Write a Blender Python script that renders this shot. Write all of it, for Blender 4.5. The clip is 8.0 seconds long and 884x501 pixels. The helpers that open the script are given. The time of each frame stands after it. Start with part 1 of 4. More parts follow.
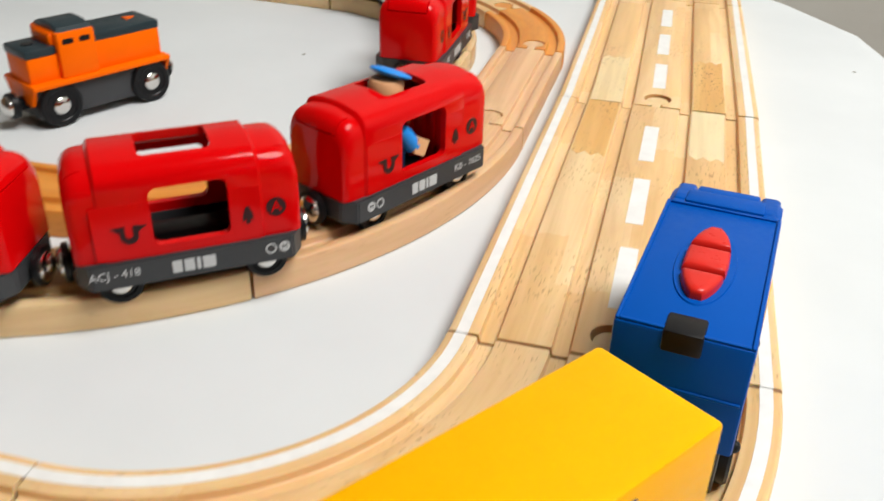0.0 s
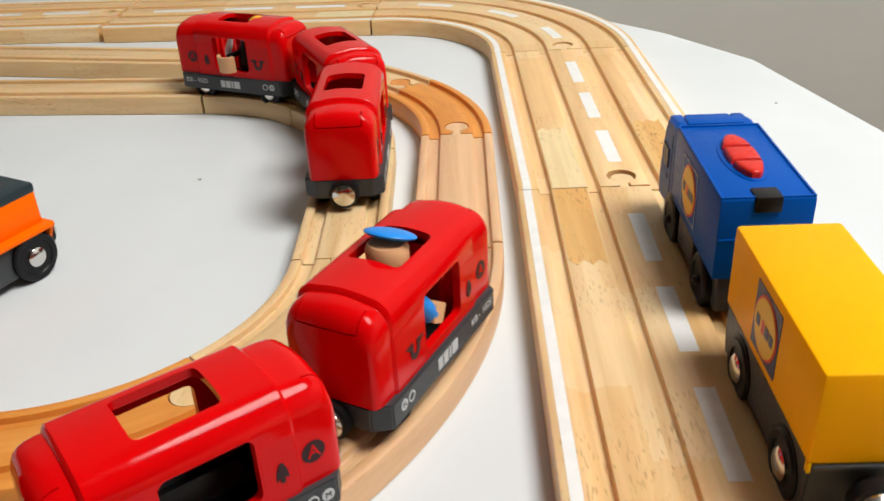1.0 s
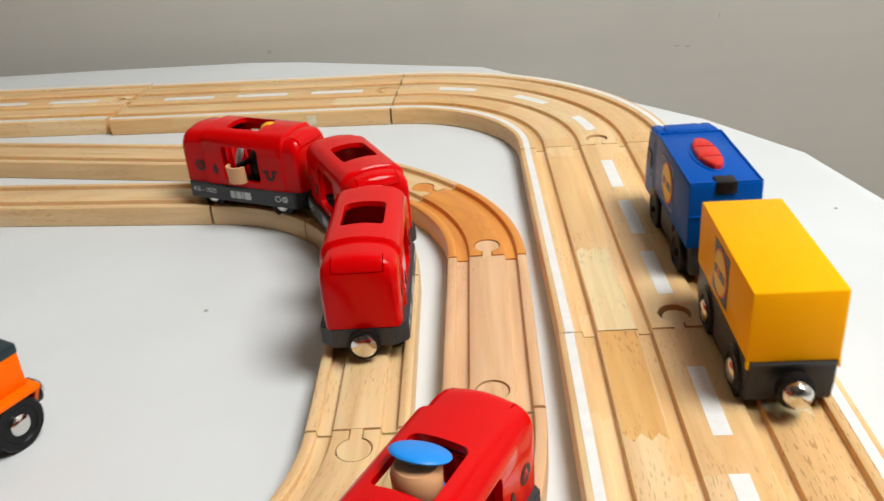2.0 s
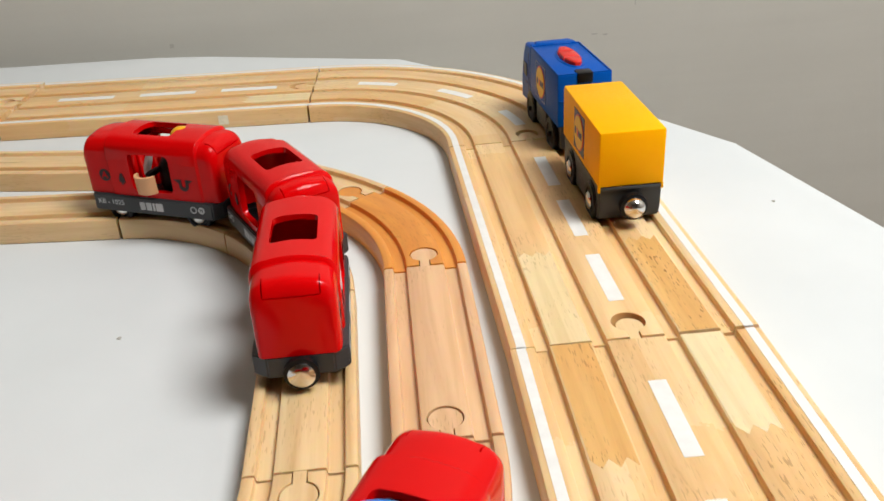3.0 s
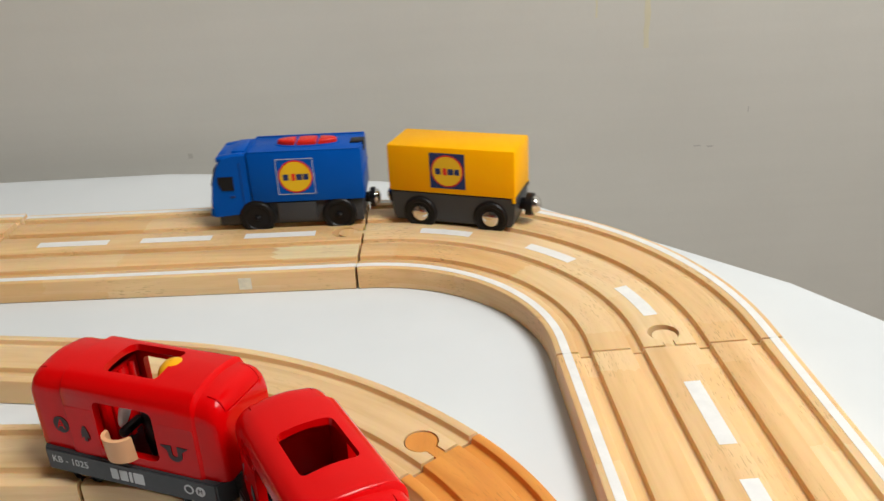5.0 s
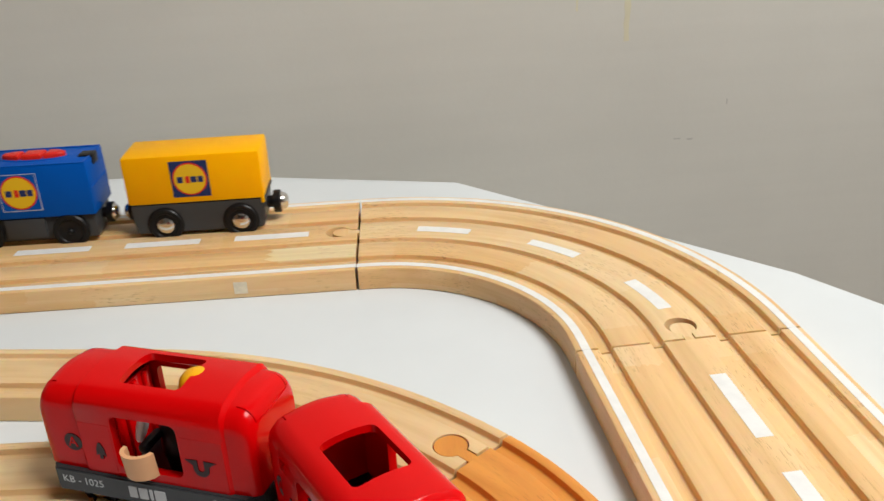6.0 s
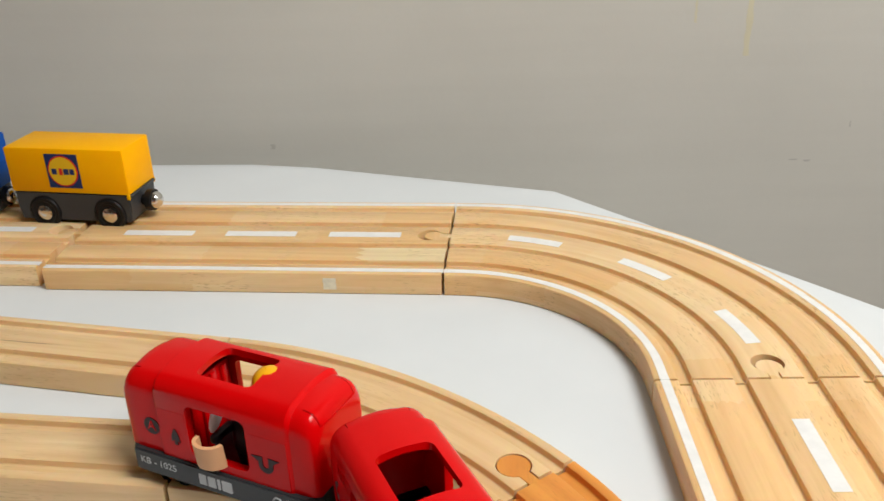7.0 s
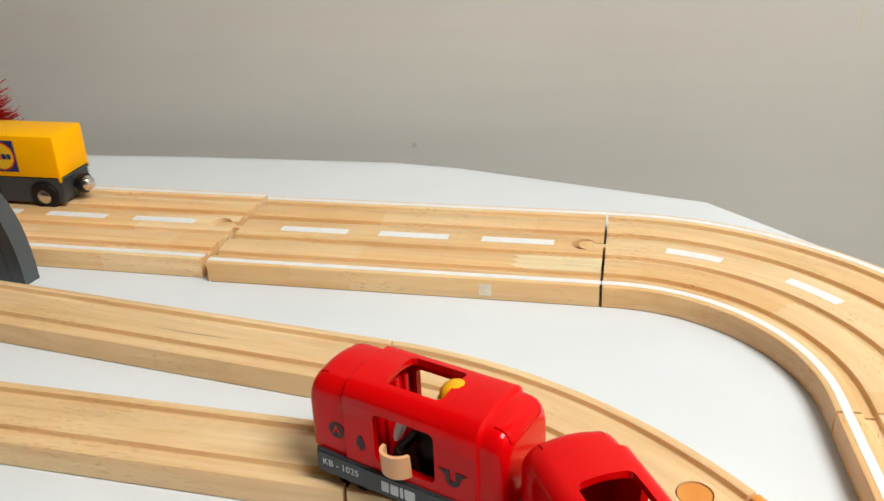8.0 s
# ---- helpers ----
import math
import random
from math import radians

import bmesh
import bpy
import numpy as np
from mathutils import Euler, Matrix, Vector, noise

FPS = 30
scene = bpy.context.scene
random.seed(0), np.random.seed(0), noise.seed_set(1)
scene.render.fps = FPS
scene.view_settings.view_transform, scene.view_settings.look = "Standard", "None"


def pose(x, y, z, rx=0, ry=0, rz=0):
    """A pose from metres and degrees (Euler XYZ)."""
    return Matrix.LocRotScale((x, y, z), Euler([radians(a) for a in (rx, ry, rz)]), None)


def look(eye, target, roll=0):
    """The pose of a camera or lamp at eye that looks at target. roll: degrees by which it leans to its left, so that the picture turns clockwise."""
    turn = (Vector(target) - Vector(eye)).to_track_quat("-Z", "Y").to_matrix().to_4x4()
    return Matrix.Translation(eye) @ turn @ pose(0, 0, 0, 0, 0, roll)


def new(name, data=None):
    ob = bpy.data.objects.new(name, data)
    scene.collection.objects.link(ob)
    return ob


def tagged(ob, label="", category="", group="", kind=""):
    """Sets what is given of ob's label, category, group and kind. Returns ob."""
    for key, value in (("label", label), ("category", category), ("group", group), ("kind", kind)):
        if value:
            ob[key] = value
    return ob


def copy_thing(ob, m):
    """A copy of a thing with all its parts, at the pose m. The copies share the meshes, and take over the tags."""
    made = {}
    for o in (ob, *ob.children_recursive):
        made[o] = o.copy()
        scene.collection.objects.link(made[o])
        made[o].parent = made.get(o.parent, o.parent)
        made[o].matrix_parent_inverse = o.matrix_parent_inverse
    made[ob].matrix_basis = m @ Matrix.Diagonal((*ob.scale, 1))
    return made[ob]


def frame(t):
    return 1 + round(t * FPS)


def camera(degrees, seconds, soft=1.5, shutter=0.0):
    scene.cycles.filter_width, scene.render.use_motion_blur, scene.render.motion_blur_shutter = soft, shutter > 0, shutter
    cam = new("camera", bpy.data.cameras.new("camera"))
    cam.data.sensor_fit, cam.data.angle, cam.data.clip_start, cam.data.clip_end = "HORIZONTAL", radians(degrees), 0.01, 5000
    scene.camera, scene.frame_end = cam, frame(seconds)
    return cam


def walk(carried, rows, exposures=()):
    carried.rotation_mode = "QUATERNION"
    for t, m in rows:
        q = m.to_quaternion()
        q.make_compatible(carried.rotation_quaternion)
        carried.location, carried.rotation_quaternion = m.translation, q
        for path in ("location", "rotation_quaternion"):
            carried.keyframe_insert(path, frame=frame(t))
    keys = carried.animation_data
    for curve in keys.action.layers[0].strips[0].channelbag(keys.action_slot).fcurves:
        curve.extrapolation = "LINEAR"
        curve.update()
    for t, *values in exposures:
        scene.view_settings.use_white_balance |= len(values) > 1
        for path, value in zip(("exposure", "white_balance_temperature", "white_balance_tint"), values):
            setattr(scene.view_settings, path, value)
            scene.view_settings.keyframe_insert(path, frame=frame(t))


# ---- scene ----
cam = camera(53.1, 8.0, soft=1.5, shutter=0.3)
PATH = [
    (0, (0.0469, -0.4456, 0.1727), (-0.3552, 1.2338, -0.8363), 1.64),
    (0.2, (0.0455, -0.4293, 0.1779), (-0.2970, 1.2641, -0.8278), -0.48),
    (0.3, (0.0443, -0.4232, 0.1765), (-0.2013, 1.2777, -0.8454), -0.38),
    (0.5, (0.0279, -0.3999, 0.1837), (-0.0221, 1.3129, -0.8478), -0.70),
    (0.7, (-0.0035, -0.3898, 0.1976), (-0.0071, 1.3569, -0.7769), -2.54),
    (1, (-0.0292, -0.3786, 0.1901), (-0.0615, 1.3676, -0.7845), -2.96),
    (1.2, (-0.0355, -0.3689, 0.1947), (-0.0800, 1.3840, -0.7673), -1.98),
    (1.5, (-0.0404, -0.3533, 0.2116), (-0.1713, 1.4261, -0.6920), -3.46),
    (1.6, (-0.0325, -0.3424, 0.2126), (-0.1662, 1.4401, -0.6845), -3.65),
    (2.8, (-0.0362, -0.2999, 0.2067), (0.0807, 1.4720, -0.7137), -3.89),
    (3, (-0.0443, -0.2869, 0.2088), (0.0839, 1.4754, -0.7281), -3.36),
    (3.2, (-0.0308, -0.2635, 0.2079), (0.0903, 1.5005, -0.7263), -4.06),
    (3.5, (-0.0257, -0.1938, 0.2111), (0.1621, 1.5863, -0.6811), -2.14),
    (3.8, (-0.0461, -0.1529, 0.2145), (-0.0095, 1.6594, -0.6319), -4.24),
    (4, (-0.0581, -0.1446, 0.2095), (-0.1276, 1.6628, -0.6442), -4.80),
    (4.2, (-0.0607, -0.1308, 0.2103), (-0.1592, 1.6605, -0.6725), -4.36),
    (4.5, (-0.0601, -0.1168, 0.2170), (-0.0685, 1.6911, -0.6383), -3.64),
    (4.7, (-0.0571, -0.1120, 0.2138), (-0.0194, 1.7053, -0.6208), -3.24),
    (5.8, (-0.0825, -0.0996, 0.2181), (0.0779, 1.7102, -0.6180), -3.16),
    (6, (-0.0875, -0.0948, 0.2099), (0.1009, 1.7109, -0.6289), -2.96),
    (6.3, (-0.0909, -0.0830, 0.2178), (0.0608, 1.7028, -0.6712), -3.07),
    (6.5, (-0.0888, -0.0824, 0.2211), (0.0017, 1.7137, -0.6541), -2.01),
    (7, (-0.0758, -0.0919, 0.2178), (-0.1348, 1.7191, -0.6289), -1.86),
    (7.3, (-0.0868, -0.0865, 0.2184), (-0.2099, 1.7048, -0.6622), -1.88),
    (7.5, (-0.0999, -0.0816, 0.2219), (-0.2707, 1.7044, -0.6618), -2.05),
    (7.8, (-0.1064, -0.0872, 0.2206), (-0.3790, 1.7034, -0.6267), -2.50),
    (8, (-0.1091, -0.0883, 0.2258), (-0.3810, 1.6975, -0.6327), -2.23),
]

walk(cam, [(t, look(eye, target, roll)) for t, eye, target, roll in PATH],
     [(0.0, -0.12), (0.5, -0.12), (1.0, -0.12), (3.0, -0.12), (4.0, -0.17), (4.5, -0.14), (6.0, -0.10), (7.0, -0.10), (7.5, -0.10), (8.0, 0.14)])

# ---- world, light ----
world = bpy.data.worlds.new("room_world")
scene.world = world
world.use_nodes = True
world.node_tree.nodes["Background"].inputs[0].default_value = (0.9, 0.93, 1.0, 1)
world.node_tree.nodes["Background"].inputs[1].default_value = 0.3


def area_lamp(name, m, size, power, colour):
    data = bpy.data.lights.new(name, "AREA")
    data.shape, data.size, data.energy, data.color = "DISK", size, power, colour
    ob = new(name, data)
    ob.matrix_world = m
    return ob


area_lamp("ceiling_lamp_light", look((0.65, -0.29, 1.33), (0.15, 0.05, 0.0)), 0.72, 29.0, (1.0, 0.985, 0.955))


# ---- materials ----
def nodes_of(name):
    mat = bpy.data.materials.new(name)
    mat.use_nodes = True
    nt = mat.node_tree
    return mat, nt, nt.nodes["Principled BSDF"]


def node(nt, kind, **values):
    n = nt.nodes.new(kind)
    for key, value in values.items():
        if key in n.inputs:
            n.inputs[key].default_value = value
    return n


def mix(nt, kind, fac, a, b):
    n = nt.nodes.new("ShaderNodeMix")
    n.data_type, n.blend_type = "RGBA", kind
    for i, v in ((0, fac), (6, a), (7, b)):
        if isinstance(v, (tuple, float, int)):
            n.inputs[i].default_value = v
        else:
            nt.links.new(v, n.inputs[i])
    return n.outputs[2]


def ramp(nt, source, stops):
    r = nt.nodes.new("ShaderNodeValToRGB")
    els = r.color_ramp.elements
    while len(els) < len(stops):
        els.new(0.5)
    for e, (p, c) in zip(els, stops):
        e.position, e.color = p, (*c, 1) if len(c) == 3 else c
    nt.links.new(source, r.inputs[0])
    return r.outputs[0]


def wood(name, light, mid, dark, patch=0.5, rough=0.42, pores=1.0):
    """Clear-lacquered wood, grain along the u of the UV map, which is in metres."""
    mat, nt, bsdf = nodes_of(name)
    L = nt.links.new
    uv = nt.nodes.new("ShaderNodeUVMap")
    info = nt.nodes.new("ShaderNodeObjectInfo")
    shift = nt.nodes.new("ShaderNodeVectorMath")
    shift.operation = "MULTIPLY_ADD"
    shift.inputs[1].default_value = (1, 1, 1)
    L(uv.outputs[0], shift.inputs[0])
    mul = nt.nodes.new("ShaderNodeVectorMath")
    mul.operation = "SCALE"
    mul.inputs[0].default_value = (1.37, 2.9, 3.1)
    L(info.outputs["Random"], mul.inputs["Scale"])
    L(mul.outputs[0], shift.inputs[2])
    st = nt.nodes.new("ShaderNodeMapping")
    st.inputs["Scale"].default_value = (9, 170, 1)
    L(shift.outputs[0], st.inputs[0])
    grain = node(nt, "ShaderNodeTexNoise", Scale=1.0, Detail=5.0, Roughness=0.6, Distortion=0.6)
    L(st.outputs[0], grain.inputs["Vector"])
    st2 = nt.nodes.new("ShaderNodeMapping")
    st2.inputs["Scale"].default_value = (4, 34, 1)
    L(shift.outputs[0], st2.inputs[0])
    rings = node(nt, "ShaderNodeTexNoise", Scale=1.0, Detail=2.0, Roughness=0.5, Distortion=1.6)
    L(st2.outputs[0], rings.inputs["Vector"])
    base = ramp(nt, rings.outputs[0], ((0.3, light), (0.5, mid), (0.68, light), (0.85, mid)))
    fine = ramp(nt, grain.outputs[0], ((0.3, (0.86, 0.80, 0.70)), (0.55, (1, 1, 1)), (0.8, (1.0, 0.97, 0.92))))
    col = mix(nt, "MULTIPLY", 0.8, base, fine)
    # glued lengths of different boards
    br = nt.nodes.new("ShaderNodeTexBrick")
    br.offset, br.squash = 0.37, 1.0
    for key, v in (("Scale", 1.0), ("Mortar Size", 0.0), ("Brick Width", 0.094), ("Row Height", 0.0262), ("Bias", 0.0)):
        br.inputs[key].default_value = v
    br.inputs["Color1"].default_value = (1.0, 1.0, 1.0, 1)
    br.inputs["Color2"].default_value = (*dark, 1)
    wob = node(nt, "ShaderNodeTexNoise", Scale=420.0, Detail=1.0)
    L(shift.outputs[0], wob.inputs["Vector"])
    wsc = nt.nodes.new("ShaderNodeVectorMath")
    wsc.operation = "MULTIPLY_ADD"
    wsc.inputs[1].default_value = (0.006, 0.0, 0)
    L(wob.outputs[1], wsc.inputs[0])
    L(shift.outputs[0], wsc.inputs[2])
    L(wsc.outputs[0], br.inputs["Vector"])
    col = mix(nt, "MULTIPLY", patch, col, br.outputs[0])
    # pores
    st3 = nt.nodes.new("ShaderNodeMapping")
    st3.inputs["Scale"].default_value = (230, 1500, 1)
    L(shift.outputs[0], st3.inputs[0])
    pore = node(nt, "ShaderNodeTexNoise", Scale=1.0, Detail=0.0)
    L(st3.outputs[0], pore.inputs["Vector"])
    zone = node(nt, "ShaderNodeTexNoise", Scale=22.0, Detail=1.0)
    L(shift.outputs[0], zone.inputs["Vector"])
    both = nt.nodes.new("ShaderNodeMath")
    both.operation = "MULTIPLY"
    L(ramp(nt, pore.outputs[0], ((0.66, (0, 0, 0)), (0.72, (1, 1, 1)))), both.inputs[0])
    L(ramp(nt, zone.outputs[0], ((0.46, (0, 0, 0)), (0.66, (pores,) * 3))), both.inputs[1])
    col = mix(nt, "MIX", both.outputs[0], col, (mid[0] * 0.42, mid[1] * 0.30, mid[2] * 0.18, 1))
    # each piece a little lighter or darker
    tone = ramp(nt, info.outputs["Random"], ((0, (0.93, 0.91, 0.87)), (0.5, (1, 1, 1)), (1, (1.0, 0.96, 0.9))))
    col = mix(nt, "MULTIPLY", 1.0, col, tone)
    L(col, bsdf.inputs["Base Color"])
    rr = ramp(nt, grain.outputs[0], ((0.2, (rough - 0.08,) * 3), (0.8, (rough + 0.12,) * 3)))
    L(rr, bsdf.inputs["Roughness"])
    bump = node(nt, "ShaderNodeBump", Strength=0.12, Distance=0.0004)
    L(grain.outputs[0], bump.inputs["Height"])
    L(bump.outputs[0], bsdf.inputs["Normal"])
    bsdf.inputs["Subsurface Weight"].default_value = 0.3
    bsdf.inputs["Subsurface Radius"].default_value = (0.004, 0.0018, 0.0006)
    bsdf.inputs["Subsurface Scale"].default_value = 1.0
    return mat


def plastic(name, colour, rough=0.25, var=0.06, bump_s=0.03, scale=60.0, metallic=0.0, coat=0.0, spec=0.3, translucence=0.0):
    mat, nt, bsdf = nodes_of(name)
    L = nt.links.new
    tc = nt.nodes.new("ShaderNodeTexCoord")
    n = node(nt, "ShaderNodeTexNoise", Scale=scale, Detail=4.0, Roughness=0.6)
    L(tc.outputs["Object"], n.inputs["Vector"])
    lo = tuple(c * (1 - var) for c in colour)
    L(ramp(nt, n.outputs[0], ((0.3, lo), (0.7, colour))), bsdf.inputs["Base Color"])
    f = node(nt, "ShaderNodeTexNoise", Scale=scale * 9, Detail=3.0)
    L(tc.outputs["Object"], f.inputs["Vector"])
    L(ramp(nt, f.outputs[0], ((0.3, (max(rough - 0.04, 0.03),) * 3), (0.75, (rough + 0.08,) * 3))), bsdf.inputs["Roughness"])
    bump = node(nt, "ShaderNodeBump", Strength=bump_s, Distance=0.0005)
    L(f.outputs[0], bump.inputs["Height"])
    L(bump.outputs[0], bsdf.inputs["Normal"])
    bsdf.inputs["Metallic"].default_value = metallic
    bsdf.inputs["Coat Weight"].default_value = coat
    bsdf.inputs["Specular IOR Level"].default_value = spec
    bsdf.inputs["Subsurface Weight"].default_value = translucence
    bsdf.inputs["Subsurface Radius"].default_value = (0.006, 0.004, 0.001)
    bsdf.inputs["Subsurface Scale"].default_value = 1.0
    return mat


BEECH = wood("beech_wood", (0.83, 0.63, 0.37), (0.73, 0.51, 0.275), (0.90, 0.80, 0.64), 0.40, pores=0.35)
PINE_DARK = wood("dark_pine_board", (0.82, 0.49, 0.195), (0.74, 0.395, 0.130), (0.94, 0.87, 0.78), 0.3, pores=1.0)
PINE_PALE = wood("pale_pine_board", (0.91, 0.72, 0.445), (0.86, 0.64, 0.375), (0.96, 0.93, 0.88), 0.2, pores=0.4)
PINE = wood("pine_road_wood", (0.89, 0.70, 0.43), (0.81, 0.585, 0.33), (0.90, 0.73, 0.51), 0.75, pores=0.55)
ORANGEWOOD = wood("orange_stained_wood", (0.80, 0.35, 0.068), (0.69, 0.27, 0.045), (0.92, 0.86, 0.8), 0.3, pores=0.3)
PEACHWOOD = wood("peach_beech_wood", (0.78, 0.52, 0.31), (0.70, 0.44, 0.25), (0.94, 0.9, 0.86), 0.3, pores=0.35)
RED = plastic("glossy_red_plastic", (0.66, 0.0012, 0.0022), 0.06, 0.05, 0.006, spec=0.17)
GREY = plastic("dark_grey_plastic", (0.045, 0.048, 0.052), 0.38)
BLACK = plastic("black_plastic", (0.008, 0.008, 0.009), 0.35, spec=0.2)
BLUE = plastic("blue_plastic", (0.0004, 0.082, 0.42), 0.34, 0.05, 0.02, spec=0.07)
NAVY = plastic("navy_print", (0.008, 0.025, 0.12), 0.35)
YELLOW = plastic("yellow_plastic", (0.99, 0.448, 0.0005), 0.36, 0.03, 0.02, spec=0.06, translucence=0.35)
YELLOWPRINT = plastic("yellow_print", (0.80, 0.50, 0.01), 0.35)
REDBTN = plastic("red_button_plastic", (0.68, 0.02, 0.012), 0.3)
ORANGE = plastic("orange_plastic", (0.98, 0.15, 0.0005), 0.34, 0.05, spec=0.08)
SLATE = plastic("slate_grey_plastic", (0.018, 0.034, 0.042), 0.35)
STEEL = plastic("polished_steel", (0.70, 0.68, 0.65), 0.12, 0.05, 0.01, metallic=1.0)
SKIN = plastic("tan_plastic", (0.78, 0.42, 0.21), 0.4)
CAPBLUE = plastic("sky_blue_plastic", (0.01, 0.26, 0.80), 0.35)
HAIR = plastic("amber_plastic", (0.92, 0.43, 0.004), 0.3)
WHITE = plastic("white_paint", (0.82, 0.82, 0.80), 0.5, 0.10, 0.15, scale=160.0)
PALEPRINT = plastic("pale_grey_print", (0.56, 0.58, 0.59), 0.5)
DARKPRINT = plastic("dark_print", (0.030, 0.004, 0.006), 0.4)
TUNNEL = plastic("grey_tunnel_plastic", (0.075, 0.085, 0.092), 0.5)
TINSEL = plastic("red_tinsel_foil", (0.60, 0.016, 0.012), 0.3, 0.3, metallic=0.4)


def cloth_material():
    mat, nt, bsdf = nodes_of("white_tablecloth")
    L = nt.links.new
    tc = nt.nodes.new("ShaderNodeTexCoord")
    big = node(nt, "ShaderNodeTexNoise", Scale=7.0, Detail=4.0, Roughness=0.55)
    L(tc.outputs["Object"], big.inputs["Vector"])
    col = ramp(nt, big.outputs[0], ((0.3, (0.635, 0.67, 0.685)), (0.7, (0.69, 0.725, 0.74))))
    L(col, bsdf.inputs["Base Color"])
    bsdf.inputs["Roughness"].default_value = 0.75
    fine = node(nt, "ShaderNodeTexNoise", Scale=900.0, Detail=2.0)
    L(tc.outputs["Object"], fine.inputs["Vector"])
    b1 = node(nt, "ShaderNodeBump", Strength=0.08, Distance=0.0003)
    L(fine.outputs[0], b1.inputs["Height"])
    b2 = node(nt, "ShaderNodeBump", Strength=0.35, Distance=0.006)
    L(big.outputs[0], b2.inputs["Height"])
    L(b1.outputs[0], b2.inputs["Normal"])
    L(b2.outputs[0], bsdf.inputs["Normal"])
    return mat


def wall_material(name, a, b):
    mat, nt, bsdf = nodes_of(name)
    L = nt.links.new
    tc = nt.nodes.new("ShaderNodeTexCoord")
    big = node(nt, "ShaderNodeTexNoise", Scale=2.5, Detail=6.0, Roughness=0.6)
    L(tc.outputs["Object"], big.inputs["Vector"])
    col = ramp(nt, big.outputs[0], ((0.3, a), (0.7, b)))
    # faint level strokes of the paint roller
    mp = nt.nodes.new("ShaderNodeMapping")
    mp.inputs["Scale"].default_value = (3.0, 3.0, 55.0)
    L(tc.outputs["Object"], mp.inputs["Vector"])
    strokes = node(nt, "ShaderNodeTexNoise", Scale=1.0, Detail=5.0, Roughness=0.65)
    L(mp.outputs[0], strokes.inputs["Vector"])
    tone = ramp(nt, strokes.outputs[0], ((0.3, (0.98, 0.98, 0.98)), (0.7, (1.015, 1.015, 1.015))))
    mul = nt.nodes.new("ShaderNodeVectorMath")
    mul.operation = "MULTIPLY"
    L(col, mul.inputs[0])
    L(tone, mul.inputs[1])
    L(mul.outputs[0], bsdf.inputs["Base Color"])
    bsdf.inputs["Roughness"].default_value = 0.8
    fine = node(nt, "ShaderNodeTexNoise", Scale=160.0, Detail=4.0)
    L(tc.outputs["Object"], fine.inputs["Vector"])
    bump = node(nt, "ShaderNodeBump", Strength=0.12, Distance=0.001)
    L(fine.outputs[0], bump.inputs["Height"])
    L(bump.outputs[0], bsdf.inputs["Normal"])
    return mat


CLOTH = cloth_material()
WALL = wall_material("grey_wall_paint", (0.558, 0.547, 0.500), (0.622, 0.610, 0.560))
PALEWALL = wall_material("pale_wall_paint", (0.40, 0.385, 0.36), (0.46, 0.44, 0.41))
BOUNCEWALL = wall_material("white_wall_paint", (0.76, 0.75, 0.73), (0.82, 0.81, 0.79))
DIMWALL = wall_material("dark_brown_wall_paint", (0.20, 0.12, 0.07), (0.25, 0.155, 0.09))
FLOORWOOD = wall_material("brown_floor", (0.22, 0.13, 0.07), (0.30, 0.19, 0.11))
FAINT = plastic("faint_smudge", (0.50, 0.487, 0.443), 0.8)
FILLER = plastic("pale_wood_filler", (0.82, 0.74, 0.57), 0.6, 0.2, scale=300.0)
SMUDGE = plastic("dark_scuff", (0.46, 0.45, 0.42), 0.8)
DRIP = plastic("yellowed_drip", (0.655, 0.615, 0.455), 0.6)


# ---- mesh helpers ----
def finish(name, bm, mats, parent=None, label="", smooth=40):
    mesh = bpy.data.meshes.new(name)
    bmesh.ops.recalc_face_normals(bm, faces=bm.faces[:])
    bm.to_mesh(mesh)
    bm.free()
    for m in (mats if isinstance(mats, (list, tuple)) else [mats]):
        mesh.materials.append(m)
    if smooth:
        mesh.polygons.foreach_set("use_smooth", [True] * len(mesh.polygons))
        mesh.set_sharp_from_angle(angle=radians(smooth))
    ob = new(name, mesh)
    if parent is not None:
        ob.parent = parent
    if label:
        tagged(ob, label)
    return ob


def part(name, bm, material, parent, label="", smooth=40):
    return finish(name, bm, material, parent, label, smooth)


def thing(name, label, category, group="", kind=""):
    return tagged(new(name), label, category, group, kind)


def box_into(bm, lo, hi, bevel=0.0, segs=2, mat=0):
    before = set(bm.faces)
    g = bmesh.ops.create_cube(bm, size=1.0)
    c = [(a + b) / 2 for a, b in zip(lo, hi)]
    d = [b - a for a, b in zip(lo, hi)]
    for v in g["verts"]:
        v.co = Vector([c[i] + v.co[i] * d[i] for i in range(3)])
    if bevel:
        edges = list({e for v in g["verts"] for e in v.link_edges})
        bmesh.ops.bevel(bm, geom=edges, offset=bevel, segments=segs, profile=0.5, affect="EDGES")
    for f in bm.faces:
        if f not in before:
            f.material_index = mat


def box(lo, hi, bevel=0.0, segs=2):
    bm = bmesh.new()
    box_into(bm, lo, hi, bevel, segs)
    return bm


